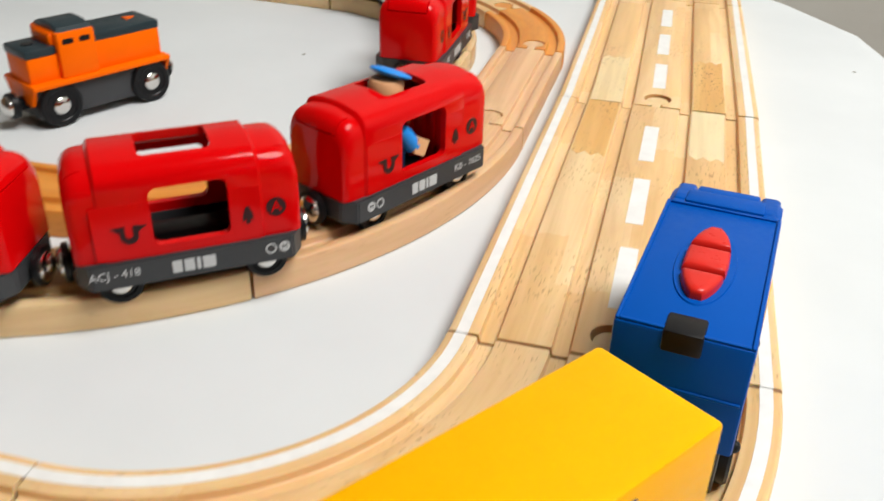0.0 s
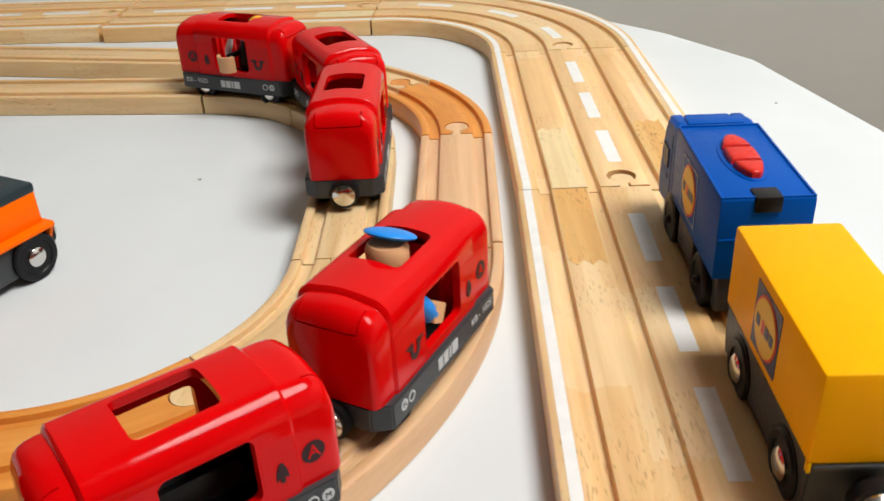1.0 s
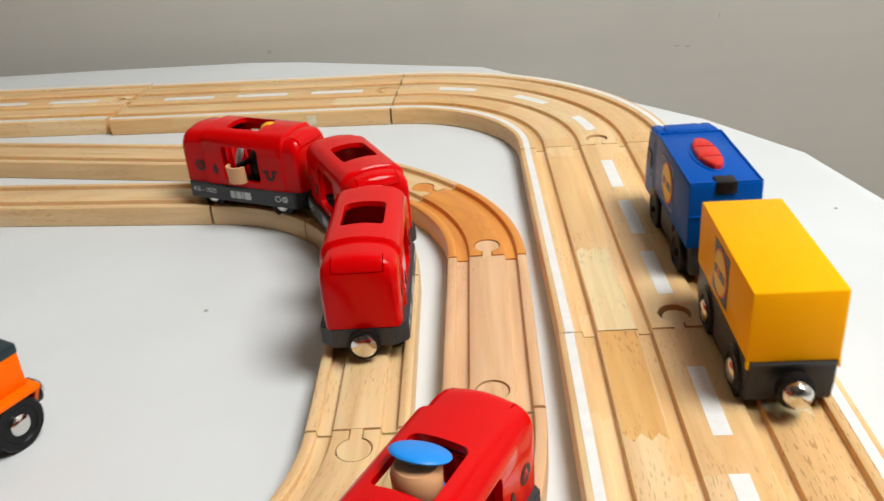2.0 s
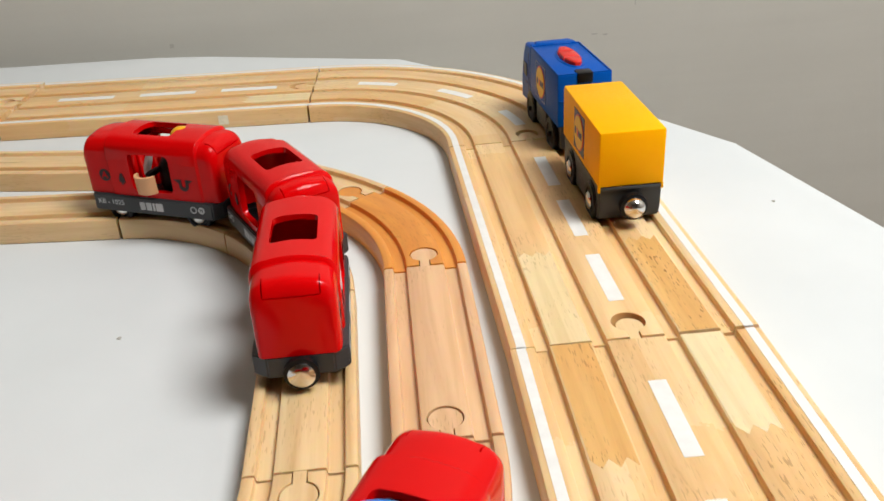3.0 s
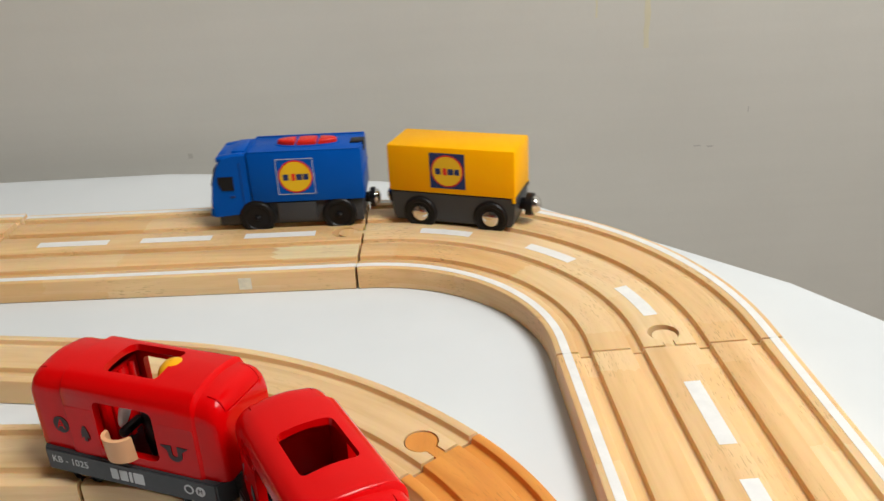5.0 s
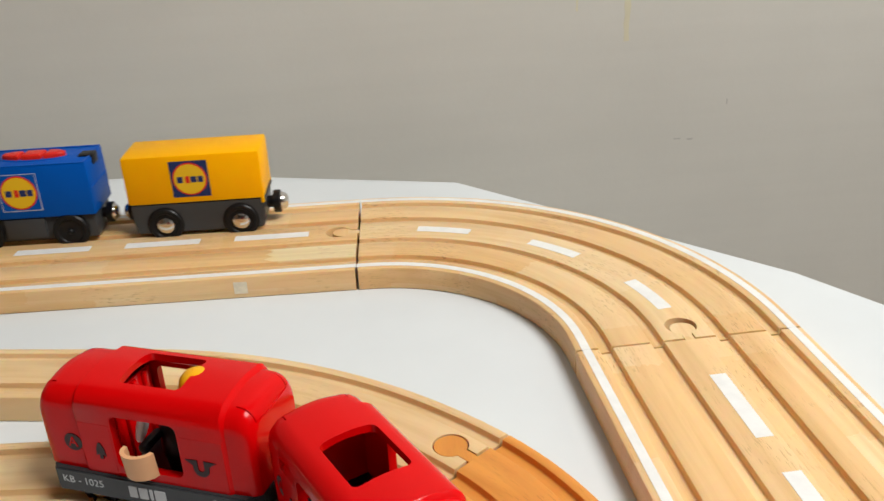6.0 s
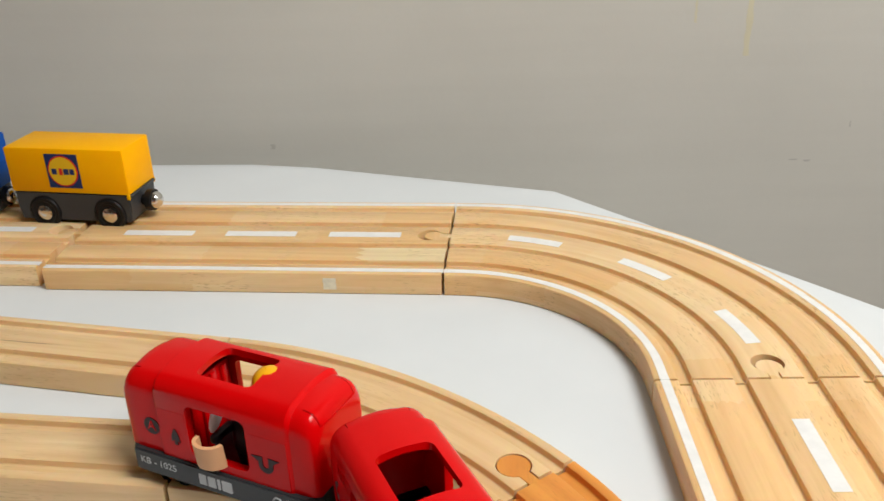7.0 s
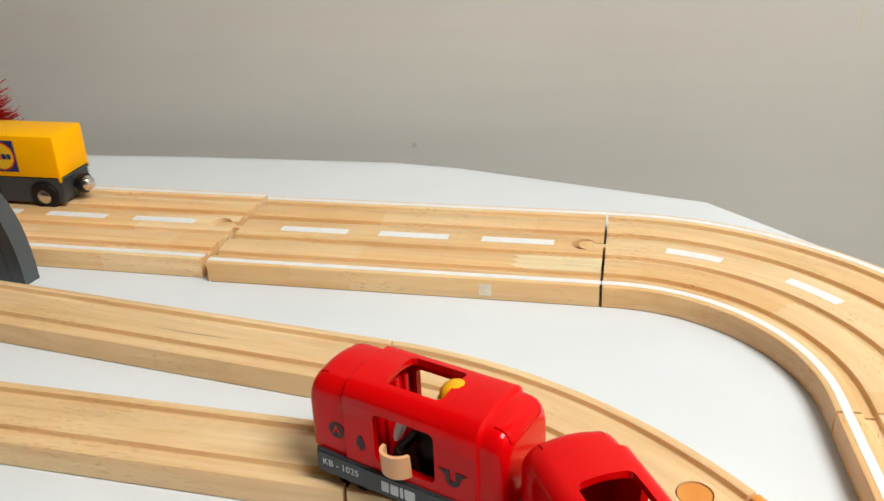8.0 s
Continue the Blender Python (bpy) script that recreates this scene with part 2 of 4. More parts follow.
def lathe_into(bm, profile, m, n=24, mat=0):
    """Turns (along, radius) pairs round local x."""
    rings = []
    for a, r in profile:
        if r < 1e-6:
            rings.append([bm.verts.new(m @ Vector((a, 0, 0)))])
        else:
            rings.append([bm.verts.new(m @ Vector((a, r * math.cos(2 * math.pi * k / n), r * math.sin(2 * math.pi * k / n)))) for k in range(n)])
    for p, q in zip(rings, rings[1:]):
        for k in range(n):
            j = (k + 1) % n
            if len(p) == 1 and len(q) == 1:
                continue
            if len(p) == 1:
                f = bm.faces.new((p[0], q[k], q[j]))
            elif len(q) == 1:
                f = bm.faces.new((p[k], q[0], p[j]))
            else:
                f = bm.faces.new((p[k], q[k], q[j], p[j]))
            f.material_index = mat
    for ring in (rings[0], rings[-1]):
        if len(ring) > 1:
            bm.faces.new(ring).material_index = mat


def lathe(profile, m=Matrix(), n=24):
    bm = bmesh.new()
    lathe_into(bm, profile, m, n)
    return bm


def plate_into(bm, outline, m, depth, mat=0):
    """A flat plate with that outline in local xy, up by depth."""
    lo = [bm.verts.new(m @ Vector((x, y, 0))) for x, y in outline]
    hi = [bm.verts.new(m @ Vector((x, y, depth))) for x, y in outline]
    n = len(outline)
    for k in range(n):
        bm.faces.new((lo[k], lo[(k + 1) % n], hi[(k + 1) % n], hi[k])).material_index = mat
    bm.faces.new(hi).material_index = mat
    bm.faces.new(lo[::-1]).material_index = mat


def plate(outline, m, depth):
    bm = bmesh.new()
    plate_into(bm, outline, m, depth)
    return bm


def disc_outline(r, n=28, cx=0.0, cy=0.0):
    return [(cx + r * math.cos(2 * math.pi * k / n), cy + r * math.sin(2 * math.pi * k / n)) for k in range(n)]


def rounded(w, h, r, n=5, cx=0.0, cy=0.0):
    pts = []
    for sx, sy, a0 in ((1, 1, 0), (-1, 1, 90), (-1, -1, 180), (1, -1, 270)):
        for k in range(n + 1):
            a = radians(a0 + 90 * k / n)
            pts.append((cx + sx * (w / 2 - r) + r * math.cos(a), cy + sy * (h / 2 - r) + r * math.sin(a)))
    return pts


def ring_into(bm, r0, r1, m, depth, n=28):
    a, b = disc_outline(r0, n), disc_outline(r1, n)
    va = [bm.verts.new(m @ Vector((x, y, depth))) for x, y in a]
    vb = [bm.verts.new(m @ Vector((x, y, depth))) for x, y in b]
    vc = [bm.verts.new(m @ Vector((x, y, 0))) for x, y in b]
    vd = [bm.verts.new(m @ Vector((x, y, 0))) for x, y in a]
    for p, q in ((va, vb), (vb, vc), (vc, vd), (vd, va)):
        for k in range(n):
            j = (k + 1) % n
            bm.faces.new((p[k], q[k], q[j], p[j]))


def loft(sections, close=True):
    bm = bmesh.new()
    rings = [[bm.verts.new(p) for p in s] for s in sections]
    n = len(rings[0])
    for p, q in zip(rings, rings[1:]):
        for k in range(n):
            bm.faces.new((p[k], p[(k + 1) % n], q[(k + 1) % n], q[k]))
    bm.faces.new(rings[0][::-1])
    bm.faces.new(rings[-1])
    return bm


def carve(ob, cutters):
    """Cuts the cutter meshes out of ob's mesh for good."""
    for bm in cutters:
        c = finish("cutter", bm, ob.data.materials[0], smooth=0)
        mod = ob.modifiers.new("cut", "BOOLEAN")
        mod.operation, mod.object, mod.solver = "DIFFERENCE", c, "EXACT"
        bpy.context.view_layer.update()
        mesh = bpy.data.meshes.new_from_object(ob.evaluated_get(bpy.context.evaluated_depsgraph_get()))
        ob.modifiers.clear()
        old = ob.data
        mesh.name = old.name
        ob.data = mesh
        bpy.data.meshes.remove(old)
        cm = c.data
        bpy.data.objects.remove(c)
        bpy.data.meshes.remove(cm)
    ob.data.polygons.foreach_set("use_smooth", [True] * len(ob.data.polygons))
    ob.data.set_sharp_from_angle(angle=radians(35))


def text_bm(words, size, m, depth=0.0002):
    cu = bpy.data.curves.new("writing", "FONT")
    cu.body, cu.size, cu.align_x, cu.align_y, cu.extrude, cu.resolution_u = words, size, "CENTER", "CENTER", depth, 3
    ob = new("writing", cu)
    bpy.context.view_layer.update()
    mesh = bpy.data.meshes.new_from_object(ob.evaluated_get(bpy.context.evaluated_depsgraph_get()))
    bm = bmesh.new()
    bm.from_mesh(mesh)
    bm.transform(m)
    bpy.data.objects.remove(ob)
    bpy.data.curves.remove(cu)
    bpy.data.meshes.remove(mesh)
    return bm


TOP = 0.010       # upper face of the wooden track
CLOTH_Z = -0.0022  # upper face of the cloth


# ---- room ----
def slab(name, lo, hi, mat, label, category):
    ob = finish(name, box(lo, hi), mat, smooth=0)
    return tagged(ob, label, category, kind="structure")


WALL_Y = 0.590
slab("wall_north", (-1.6, WALL_Y, -0.75), (1.3, WALL_Y + 0.1, 1.75), WALL, "grey painted plaster wall with faint scuffs and drips", "wall")
# added behind the camera, its pale tone picked as fill for south-facing sides
slab("wall_south", (-1.5, -3.1, -0.75), (1.2, -3.0, 1.75), PALEWALL, "unseen pale wall added behind the table for fill light", "wall")
# out of view, dark brown so that little light returns from the left
slab("wall_west", (-1.6, -3.1, -0.75), (-1.5, WALL_Y, 1.75), DIMWALL, "unseen dark brown side wall added to dim the left", "wall")
# never in view: set close and white to bounce lamp light rightwards of the table
slab("wall_east", (1.2, -3.1, -0.75), (1.3, WALL_Y, 1.75), BOUNCEWALL, "unseen white side wall added to bounce light", "wall")
slab("floor", (-1.6, -3.1, -0.85), (1.3, WALL_Y + 0.1, -0.75), FLOORWOOD, "brown wooden floor under the table", "floor")
slab("ceiling", (-1.6, -3.1, 1.75), (1.3, WALL_Y + 0.1, 1.85), PALEWALL, "pale painted ceiling", "ceiling")


def wall_mark(name, x, z, outline, mat, label):
    m = Matrix.Translation((x, WALL_Y + 0.0004, z)) @ pose(0, 0, 0, 90)
    tagged(finish(name, plate(outline, m, 0.0005), mat, smooth=0), label, "wall mark")


def streak(w, h, seed):
    rnd = random.Random(seed)
    n = 9
    left = [(-w / 2 * rnd.uniform(0.5, 1.0), h * (k / (n - 1) - 0.5)) for k in range(n)]
    right = [(w / 2 * rnd.uniform(0.5, 1.0), h * (k / (n - 1) - 0.5)) for k in range(n)]
    return right + left[::-1]


wall_mark("scuff_mark", 0.187, -0.0258, streak(0.008, 0.0012, 3), SMUDGE, "small dark scuff on the grey wall")
wall_mark("scuff_mark", 0.198, -0.0270, streak(0.007, 0.0016, 4), SMUDGE, "small dark scuff on the grey wall")
wall_mark("scuff_mark", 0.228, 0.0030, streak(0.0012, 0.005, 5), SMUDGE, "short dark scratch on the grey wall")
wall_mark("scuff_mark", -0.232, -0.0055, streak(0.0050, 0.0042, 6), FAINT, "faint round smudge on the grey wall")
wall_mark("paint_drip", 0.099, 0.094, streak(0.0022, 0.018, 8), DRIP, "thin yellowed drip running down the grey wall")
wall_mark("paint_drip", 0.1395, 0.087, streak(0.0066, 0.056, 7), DRIP, "thin yellowed drip running down the grey wall")

# ---- table with its cloth ----
EDGE = [(-0.590, 0.5540), (-0.401, 0.5520), (-0.238, 0.5445), (-0.187, 0.5340), (-0.0140, 0.4750), (0.070, 0.379), (0.141, 0.2965), (0.1855, 0.2205), (0.214, 0.0845), (0.2275, -0.0240), (0.2295, -0.26), (0.18, -0.46), (-0.02, -0.71), (-0.2, -0.775), (-0.6, -0.79), (-0.78, -0.71), (-0.98, -0.46), (-1.02, -0.26), (-1.02, 0.03), (-0.98, 0.22), (-0.78, 0.47)]


def tablecloth():
    bm = bmesh.new()
    mid = Vector((-0.4, -0.12, 0))
    pts = []
    for k, a in enumerate(EDGE):
        b = EDGE[(k + 1) % len(EDGE)]
        for s in range(6):
            pts.append(Vector((a[0] + (b[0] - a[0]) * s / 6, a[1] + (b[1] - a[1]) * s / 6, 0)))
    rings = []
    for inset, z in ((0.05, CLOTH_Z), (0.012, CLOTH_Z), (0.004, CLOTH_Z - 0.0008), (0.001, CLOTH_Z - 0.0035), (0.0, CLOTH_Z - 0.009)):
        rings.append([bm.verts.new(p + (mid - p).normalized() * inset + Vector((0, 0, z))) for p in pts])
    for step, z in ((1, -0.08), (2, -0.18), (3, -0.28)):
        ring = []
        for k, p in enumerate(pts):
            out = (p - mid).normalized()
            ring.append(bm.verts.new(p + out * (0.003 * step * math.sin(k * 1.05)) + Vector((0, 0, z))))
        rings.append(ring)
    n = len(pts)
    for p, q in zip(rings, rings[1:]):
        for k in range(n):
            bm.faces.new((p[k], p[(k + 1) % n], q[(k + 1) % n], q[k]))
    bm.faces.new(rings[0])
    return tagged(finish("tablecloth", bm, CLOTH, smooth=50), "white cloth laid smooth over the table", "tablecloth")


tablecloth()
for x, y, r in ((-0.165, 0.055, 0.0010), (0.168, 0.131, 0.0009)):
    bm = bmesh.new()
    bmesh.ops.create_icosphere(bm, subdivisions=2, radius=r)
    for v in bm.verts:
        v.co = Vector((x + v.co.x * 1.2, y + v.co.y, CLOTH_Z + r * 0.3 + v.co.z * 0.45)) + noise.noise_vector(v.co * 900) * r * 0.3
    tagged(finish("crumb", bm, SMUDGE), "tiny dark crumb on the white cloth", "crumb", "crumbs")
table = thing("table", "wooden table hidden under a white cloth", "table")
bm = bmesh.new()
plate_into(bm, [(-0.4 + (x + 0.4) * 0.985, -0.12 + (y + 0.12) * 0.985) for x, y in EDGE], Matrix.Translation((0, 0, -0.034)), 0.030)
part("tabletop", bm, FLOORWOOD, table, smooth=0)
for x, y in ((-0.1, 0.28), (-0.7, 0.28), (-0.1, -0.5), (-0.7, -0.5)):
    part("leg", box((x - 0.03, y - 0.03, -0.75), (x + 0.03, y + 0.03, -0.035), 0.004), FLOORWOOD, table)

# ---- wooden track ----


def run(start, heading, legs, step=0.006):
    """Points (x, y, heading in radians) along straight ('s', length) and arc ('a', radius, degrees; left positive) legs."""
    x, y, h = start[0], start[1], radians(heading)
    pts = [(x, y, h)]
    for leg in legs:
        if leg[0] == "s":
            n = max(1, int(leg[1] / 0.03))
            for k in range(n):
                x, y = x + math.cos(h) * leg[1] / n, y + math.sin(h) * leg[1] / n
                pts.append((x, y, h))
        else:
            r, turn = leg[1], radians(leg[2])
            n = max(2, int(abs(r * turn) / step))
            sgn = 1 if turn > 0 else -1
            cx, cy = x - sgn * r * math.sin(h), y + sgn * r * math.cos(h)
            for k in range(n):
                h += turn / n
                x, y = cx + sgn * r * math.sin(h), cy - sgn * r * math.cos(h)
                pts.append((x, y, h))
    return pts


def groove_profile(width, grooves, depth=0.0027, edge=0.0013):
    """Cross-section as (offset, z), from the left foot over the top to the right foot."""
    w = width / 2
    p = [(w - 0.0006, CLOTH_Z), (w, CLOTH_Z + 0.0006), (w, TOP - edge), (w - edge * 0.3, TOP - edge * 0.3), (w - edge, TOP)]
    for a, b in grooves:
        p += [(b + 0.0005, TOP), (b + 0.0001, TOP - 0.0002), (b, TOP - 0.0006), (b - 0.0003, TOP - depth + 0.0003), (b - 0.0007, TOP - depth), (a + 0.0007, TOP - depth), (a + 0.0003, TOP - depth + 0.0003), (a, TOP - 0.0006), (a - 0.0001, TOP - 0.0002), (a - 0.0005, TOP)]
    p += [(-w + edge, TOP), (-w + edge * 0.3, TOP - edge * 0.3), (-w, TOP - edge), (-w, CLOTH_Z + 0.0006), (-w + 0.0006, CLOTH_Z)]
    return p


def sweep(profile, pts, uv_shift=0.0):
    bm = bmesh.new()
    uv = bm.loops.layers.uv.new("UVMap")
    rings, s = [], 0.0
    ss = []
    for i, (x, y, h) in enumerate(pts):
        if i:
            s += math.hypot(x - pts[i - 1][0], y - pts[i - 1][1])
        ss.append(s)
        rings.append([bm.verts.new((x - math.sin(h) * o, y + math.cos(h) * o, z)) for o, z in profile])
    n = len(profile)
    run_v = [0.0]
    for a, b in zip(profile, profile[1:]):
        run_v.append(run_v[-1] + math.hypot(a[0] - b[0], a[1] - b[1]))
    for i in range(len(pts) - 1):
        for k in range(n):
            j = (k + 1) % n
            f = bm.faces.new((rings[i][k], rings[i][j], rings[i + 1][j], rings[i + 1][k]))
            for loop, (u, v) in zip(f.loops, ((ss[i], k), (ss[i], j), (ss[i + 1], j), (ss[i + 1], k))):
                loop[uv].uv = (u + uv_shift, run_v[v])
    for ring, u in ((rings[0], 0.0), (rings[-1], s)):
        f = bm.faces.new(ring)
        for loop in f.loops:
            loop[uv].uv = (u + loop.vert.co.z * 0.3, loop.vert.co.x + loop.vert.co.y)
    return bm


def peg_outline(r, neck, reach):
    pts = [(-0.002, neck / 2)]
    a0 = math.asin(min(0.98, neck / 2 / r))
    n = 18
    for k in range(n + 1):
        a = math.pi - a0 - (2 * math.pi - 2 * a0) * k / n
        pts.append((reach + r * math.cos(a), r * math.sin(a)))
    pts.append((-0.002, -neck / 2))
    return pts


def track_piece(name, pts, profile, mat, label, category, group, slot, peg):
    """slot, peg: (disc radius, neck width, reach) or None."""
    total = sum(math.hypot(q[0] - p[0], q[1] - p[1]) for p, q in zip(pts, pts[1:]))
    ob = finish(name, sweep(profile, between(pts, 0.0006, total - 0.0006)), mat, smooth=35)
    if slot:
        x, y, h = pts[0]
        m = pose(x, y, 0, 0, 0, math.degrees(h)) @ Matrix.Translation((0, 0, -0.005))
        carve(ob, [plate(peg_outline(*slot), m, 0.03)])
    if peg:
        x, y, h = pts[-1]
        m = pose(x, y, CLOTH_Z + 0.0002, 0, 0, math.degrees(h))
        bm = plate(peg_outline(*peg), m, TOP - CLOTH_Z - 0.0005)
        bmesh.ops.recalc_face_normals(bm, faces=bm.faces[:])
        uv = bm.loops.layers.uv.new("UVMap")
        for f in bm.faces:
            for loop in f.loops:
                loop[uv].uv = (loop.vert.co.y, loop.vert.co.x + loop.vert.co.z)
        part("peg", bm, mat, ob)
    return tagged(ob, label, category, group)


def strip(pts, a, b, z0, z1):
    """A thin painted line between the offsets a and b."""
    return sweep([(b, z0), (b, z1), (a, z1), (a, z0)], pts)


def between(pts, s0, s1):
    """The stretch of a path from s0 to s1 metres."""
    out, s = [], 0.0
    for p, q in zip(pts, pts[1:]):
        d = math.hypot(q[0] - p[0], q[1] - p[1])
        lo, hi = max(s, s0), min(s + d, s1)
        if hi > lo:
            for v in (lo, hi):
                k = (v - s) / d
                c = (p[0] + (q[0] - p[0]) * k, p[1] + (q[1] - p[1]) * k, p[2] + (q[2] - p[2]) * k)
                if not out or math.hypot(c[0] - out[-1][0], c[1] - out[-1][1]) > 1e-6:
                    out.append(c)
        s += d
    return out


ROAD_W = 0.1015
ROAD = groove_profile(ROAD_W, ((0.0347, 0.0406), (0.0118, 0.0176), (-0.0176, -0.0118), (-0.0406, -0.0347)))
ROAD_SLOT, ROAD_PEG = (0.0071, 0.0052, 0.0115), (0.0056, 0.0042, 0.0092)
LANE = -0.0262


def road_piece(pts, dashes, slot=True, peg=True, curved=False):
    ob = track_piece("road_track", pts, ROAD, PINE,
                     ("curved" if curved else "straight") + " pale pine two-lane toy road track with white painted lines",
                     "toy track", "road track pieces", ROAD_SLOT if slot else None, ROAD_PEG if peg else None)
    for a, b in ((ROAD_W / 2 - 0.0066, ROAD_W / 2 - 0.0028), (-ROAD_W / 2 + 0.0028, -ROAD_W / 2 + 0.0066)):
        part("edge_line", strip(pts, a, b, TOP - 0.0005, TOP + 0.00012), WHITE, ob, "worn white painted edge line", smooth=0)
    for s0, s1 in dashes:
        part("centre_dash", strip(between(pts, s0, s1), -0.0034, 0.0034, TOP - 0.0005, TOP + 0.00012), WHITE, ob, "white painted centre dash", smooth=0)
    return ob


def inlay(ob, pts, s0, s1, a, b, mat, zig0=True, zig1=True):
    """A board of other tone glued into a straight piece, with finger-jointed ends, between the offsets a and b."""
    x, y, h = pts[0]
    n = max(3, int((b - a) / 0.0030))
    out = [(s1 - (0.0045 if zig1 and k % 2 else 0.0), a + (b - a) * k / n) for k in range(n + 1)]
    out += [(s0 + (0.0045 if zig0 and k % 2 else 0.0), a + (b - a) * k / n) for k in range(n, -1, -1)]
    bm = plate(out, pose(x, y, TOP - 0.0006, 0, 0, math.degrees(h)), 0.00066)
    uv = bm.loops.layers.uv.new("UVMap")
    for f in bm.faces:
        for loop in f.loops:
            d = loop.vert.co - Vector((x, y, 0))
            loop[uv].uv = (d.x * math.cos(h) + d.y * math.sin(h), -d.x * math.sin(h) + d.y * math.cos(h))
    part("board", bm, mat, ob, "finger-jointed board of a different tone", smooth=0)


STRAIGHT_DASHES = ((0.0283, 0.0703), (0.0900, 0.1320), (0.1517, 0.1937))
ARC = 0.1405
NEAR_R = 0.1365
NEAR_STRAIGHT = run((-0.3364, -0.3576), 0, [("s", 0.246)])
NEAR_BEND = run((-0.0900, -0.3576), 0, [("a", NEAR_R, 88.8)])
A_PTS = run((0.0467, -0.2235), 88.8, [("s", 0.2222)])
B_PTS = run((0.0517, -0.0010), 90.1, [("s", 0.2222)])
FAR_BEND = run((0.0513, 0.2214), 90.1, [("s", 0.0112), ("a", ARC, 86.1), ("s", 0.0060)])
C_HEAD = 176.2
C_PTS = run((-0.0862, 0.3731), C_HEAD, [("s", 0.2204)])
D_PTS = run((-0.3098, 0.3916), 175.7, [("s", 0.2222)])
E_PTS = run((-0.5326, 0.4086), 177.4, [("s", 0.2222)])
road_piece(NEAR_STRAIGHT, STRAIGHT_DASHES, slot=False)
road_piece(NEAR_BEND, ((0.012, 0.045), (0.085, 0.118), (0.155, 0.188)), curved=True)
a_piece = road_piece(A_PTS, STRAIGHT_DASHES)
inlay(a_piece, A_PTS, 0.150, 0.2216, 0.0184, 0.0339, PINE_DARK, zig1=False)
inlay(a_piece, A_PTS, 0.160, 0.2216, -0.0339, -0.0184, PINE_PALE, zig1=False)
inlay(a_piece, A_PTS, 0.020, 0.118, -0.0339, -0.0184, PINE_DARK)
b_piece = road_piece(B_PTS, STRAIGHT_DASHES)
inlay(b_piece, B_PTS, 0.0008, 0.084, -0.0339, -0.0184, PINE_DARK, zig0=False)
inlay(b_piece, B_PTS, 0.0008, 0.078, 0.0184, 0.0339, PINE_PALE, zig0=False)
road_piece(FAR_BEND, ((0.028, 0.059), (0.097, 0.1275), (0.164, 0.1945)), curved=True)
c_piece = road_piece(C_PTS, STRAIGHT_DASHES)
inlay(c_piece, C_PTS, 0.0008, 0.050, 0.0184, 0.0339, PINE_PALE, zig0=False)
side = ROAD_W / 2
part("paint_patch", sweep([(side - 0.001, 0.0005), (side - 0.001, 0.0072), (side + 0.00015, 0.0072), (side + 0.00015, 0.0005)], between(C_PTS, 0.057, 0.0640)), FILLER, c_piece, "pale filler patch on the side", smooth=0)
road_piece(D_PTS, STRAIGHT_DASHES)
road_piece(E_PTS, STRAIGHT_DASHES, peg=False)

RAIL = groove_profile(0.0391, ((0.0088, 0.0150), (-0.0150, -0.0088)))
R_SLOT, R_PEG = (0.0068, 0.0054, 0.0112), (0.0062, 0.0044, 0.0112)
BIG, SMALL = 0.202, 0.112


def rail(pts, mat, label, slot=True, peg=True):
    return track_piece("rail_track", pts, RAIL, mat, label, "toy track", "rail track pieces", R_SLOT if slot else None, R_PEG if peg else None)


# outer loop, laid out with its pegs pointing along the run
p1 = run((-0.0287, -0.0502), 269, [("a", BIG, -45.5)])[::-1]
p1 = [(x, y, h + math.pi) for x, y, h in p1]
p0 = run((p1[0][0], p1[0][1]), math.degrees(p1[0][2]) + 180, [("a", BIG, -45)])[::-1]
p0 = [(x, y, h + math.pi) for x, y, h in p0]
rail(p0, BEECH, "curved beech toy rail track under the red train", slot=False)
rail(p1, PEACHWOOD, "curved pinkish beech toy rail track under the red train")
rail(run((-0.0287, -0.0498), 88.9, [("s", 0.1238)]), PEACHWOOD, "short straight pinkish beech toy rail track")
p3 = run((-0.0263, 0.0742), 88.9, [("a", 0.1336, 38.6)])
rail(p3, ORANGEWOOD, "curved orange-stained wooden toy rail track")
p4 = run(p3[-1][:2], 127.5, [("a", 0.2295, 41.1)])
rail(p4, BEECH, "curved beech toy rail track with a tight bend")
p5 = run(p4[-1][:2], 168.6, [("s", 0.330)])
p5_piece = rail(p5, BEECH, "long straight pale beech toy rail track", peg=False)

bm = plate([(0.0, 0.0), (0.012, 0.0009), (0.030, 0.0012), (0.046, 0.0006), (0.030, 0.0008), (0.012, 0.0005)], pose(*p5[0][:2], TOP - 0.0003, 0, 0, 168.6) @ Matrix.Translation((0.075, 0.0010, 0)), 0.00034)
part("crack", bm, FLOORWOOD, p5_piece, "dark hairline crack along the grain", smooth=0)

# inner loop, pegs pointing the other way round
q0 = run((-0.4822, 0.2086), -6.2, [("s", 0.3000)])
rail(q0, BEECH, "long straight golden beech toy rail track", slot=False, peg=False)
q1 = run((-0.1838, 0.1762), -5, [("a", SMALL, -42.5)])
rail(q1, BEECH, "curved beech toy rail track under the parked red train", slot=False)
q2 = run(q1[-1][:2], -47.5, [("a", 0.122, -42.5)])
rail(q2, BEECH, "curved beech toy rail track under the parked red train")
q3 = run(q2[-1][:2], 270, [("s", q2[-1][1] + 0.0585)])
rail(q3, BEECH, "short straight golden beech toy rail track")
q4 = run(q3[-1][:2], 270, [("a", SMALL, -45)])
rail(q4, BEECH, "curved beech toy rail track on the inner loop")
q5 = run(q4[-1][:2], 225, [("a", SMALL, -45), ("s", 0.05)])
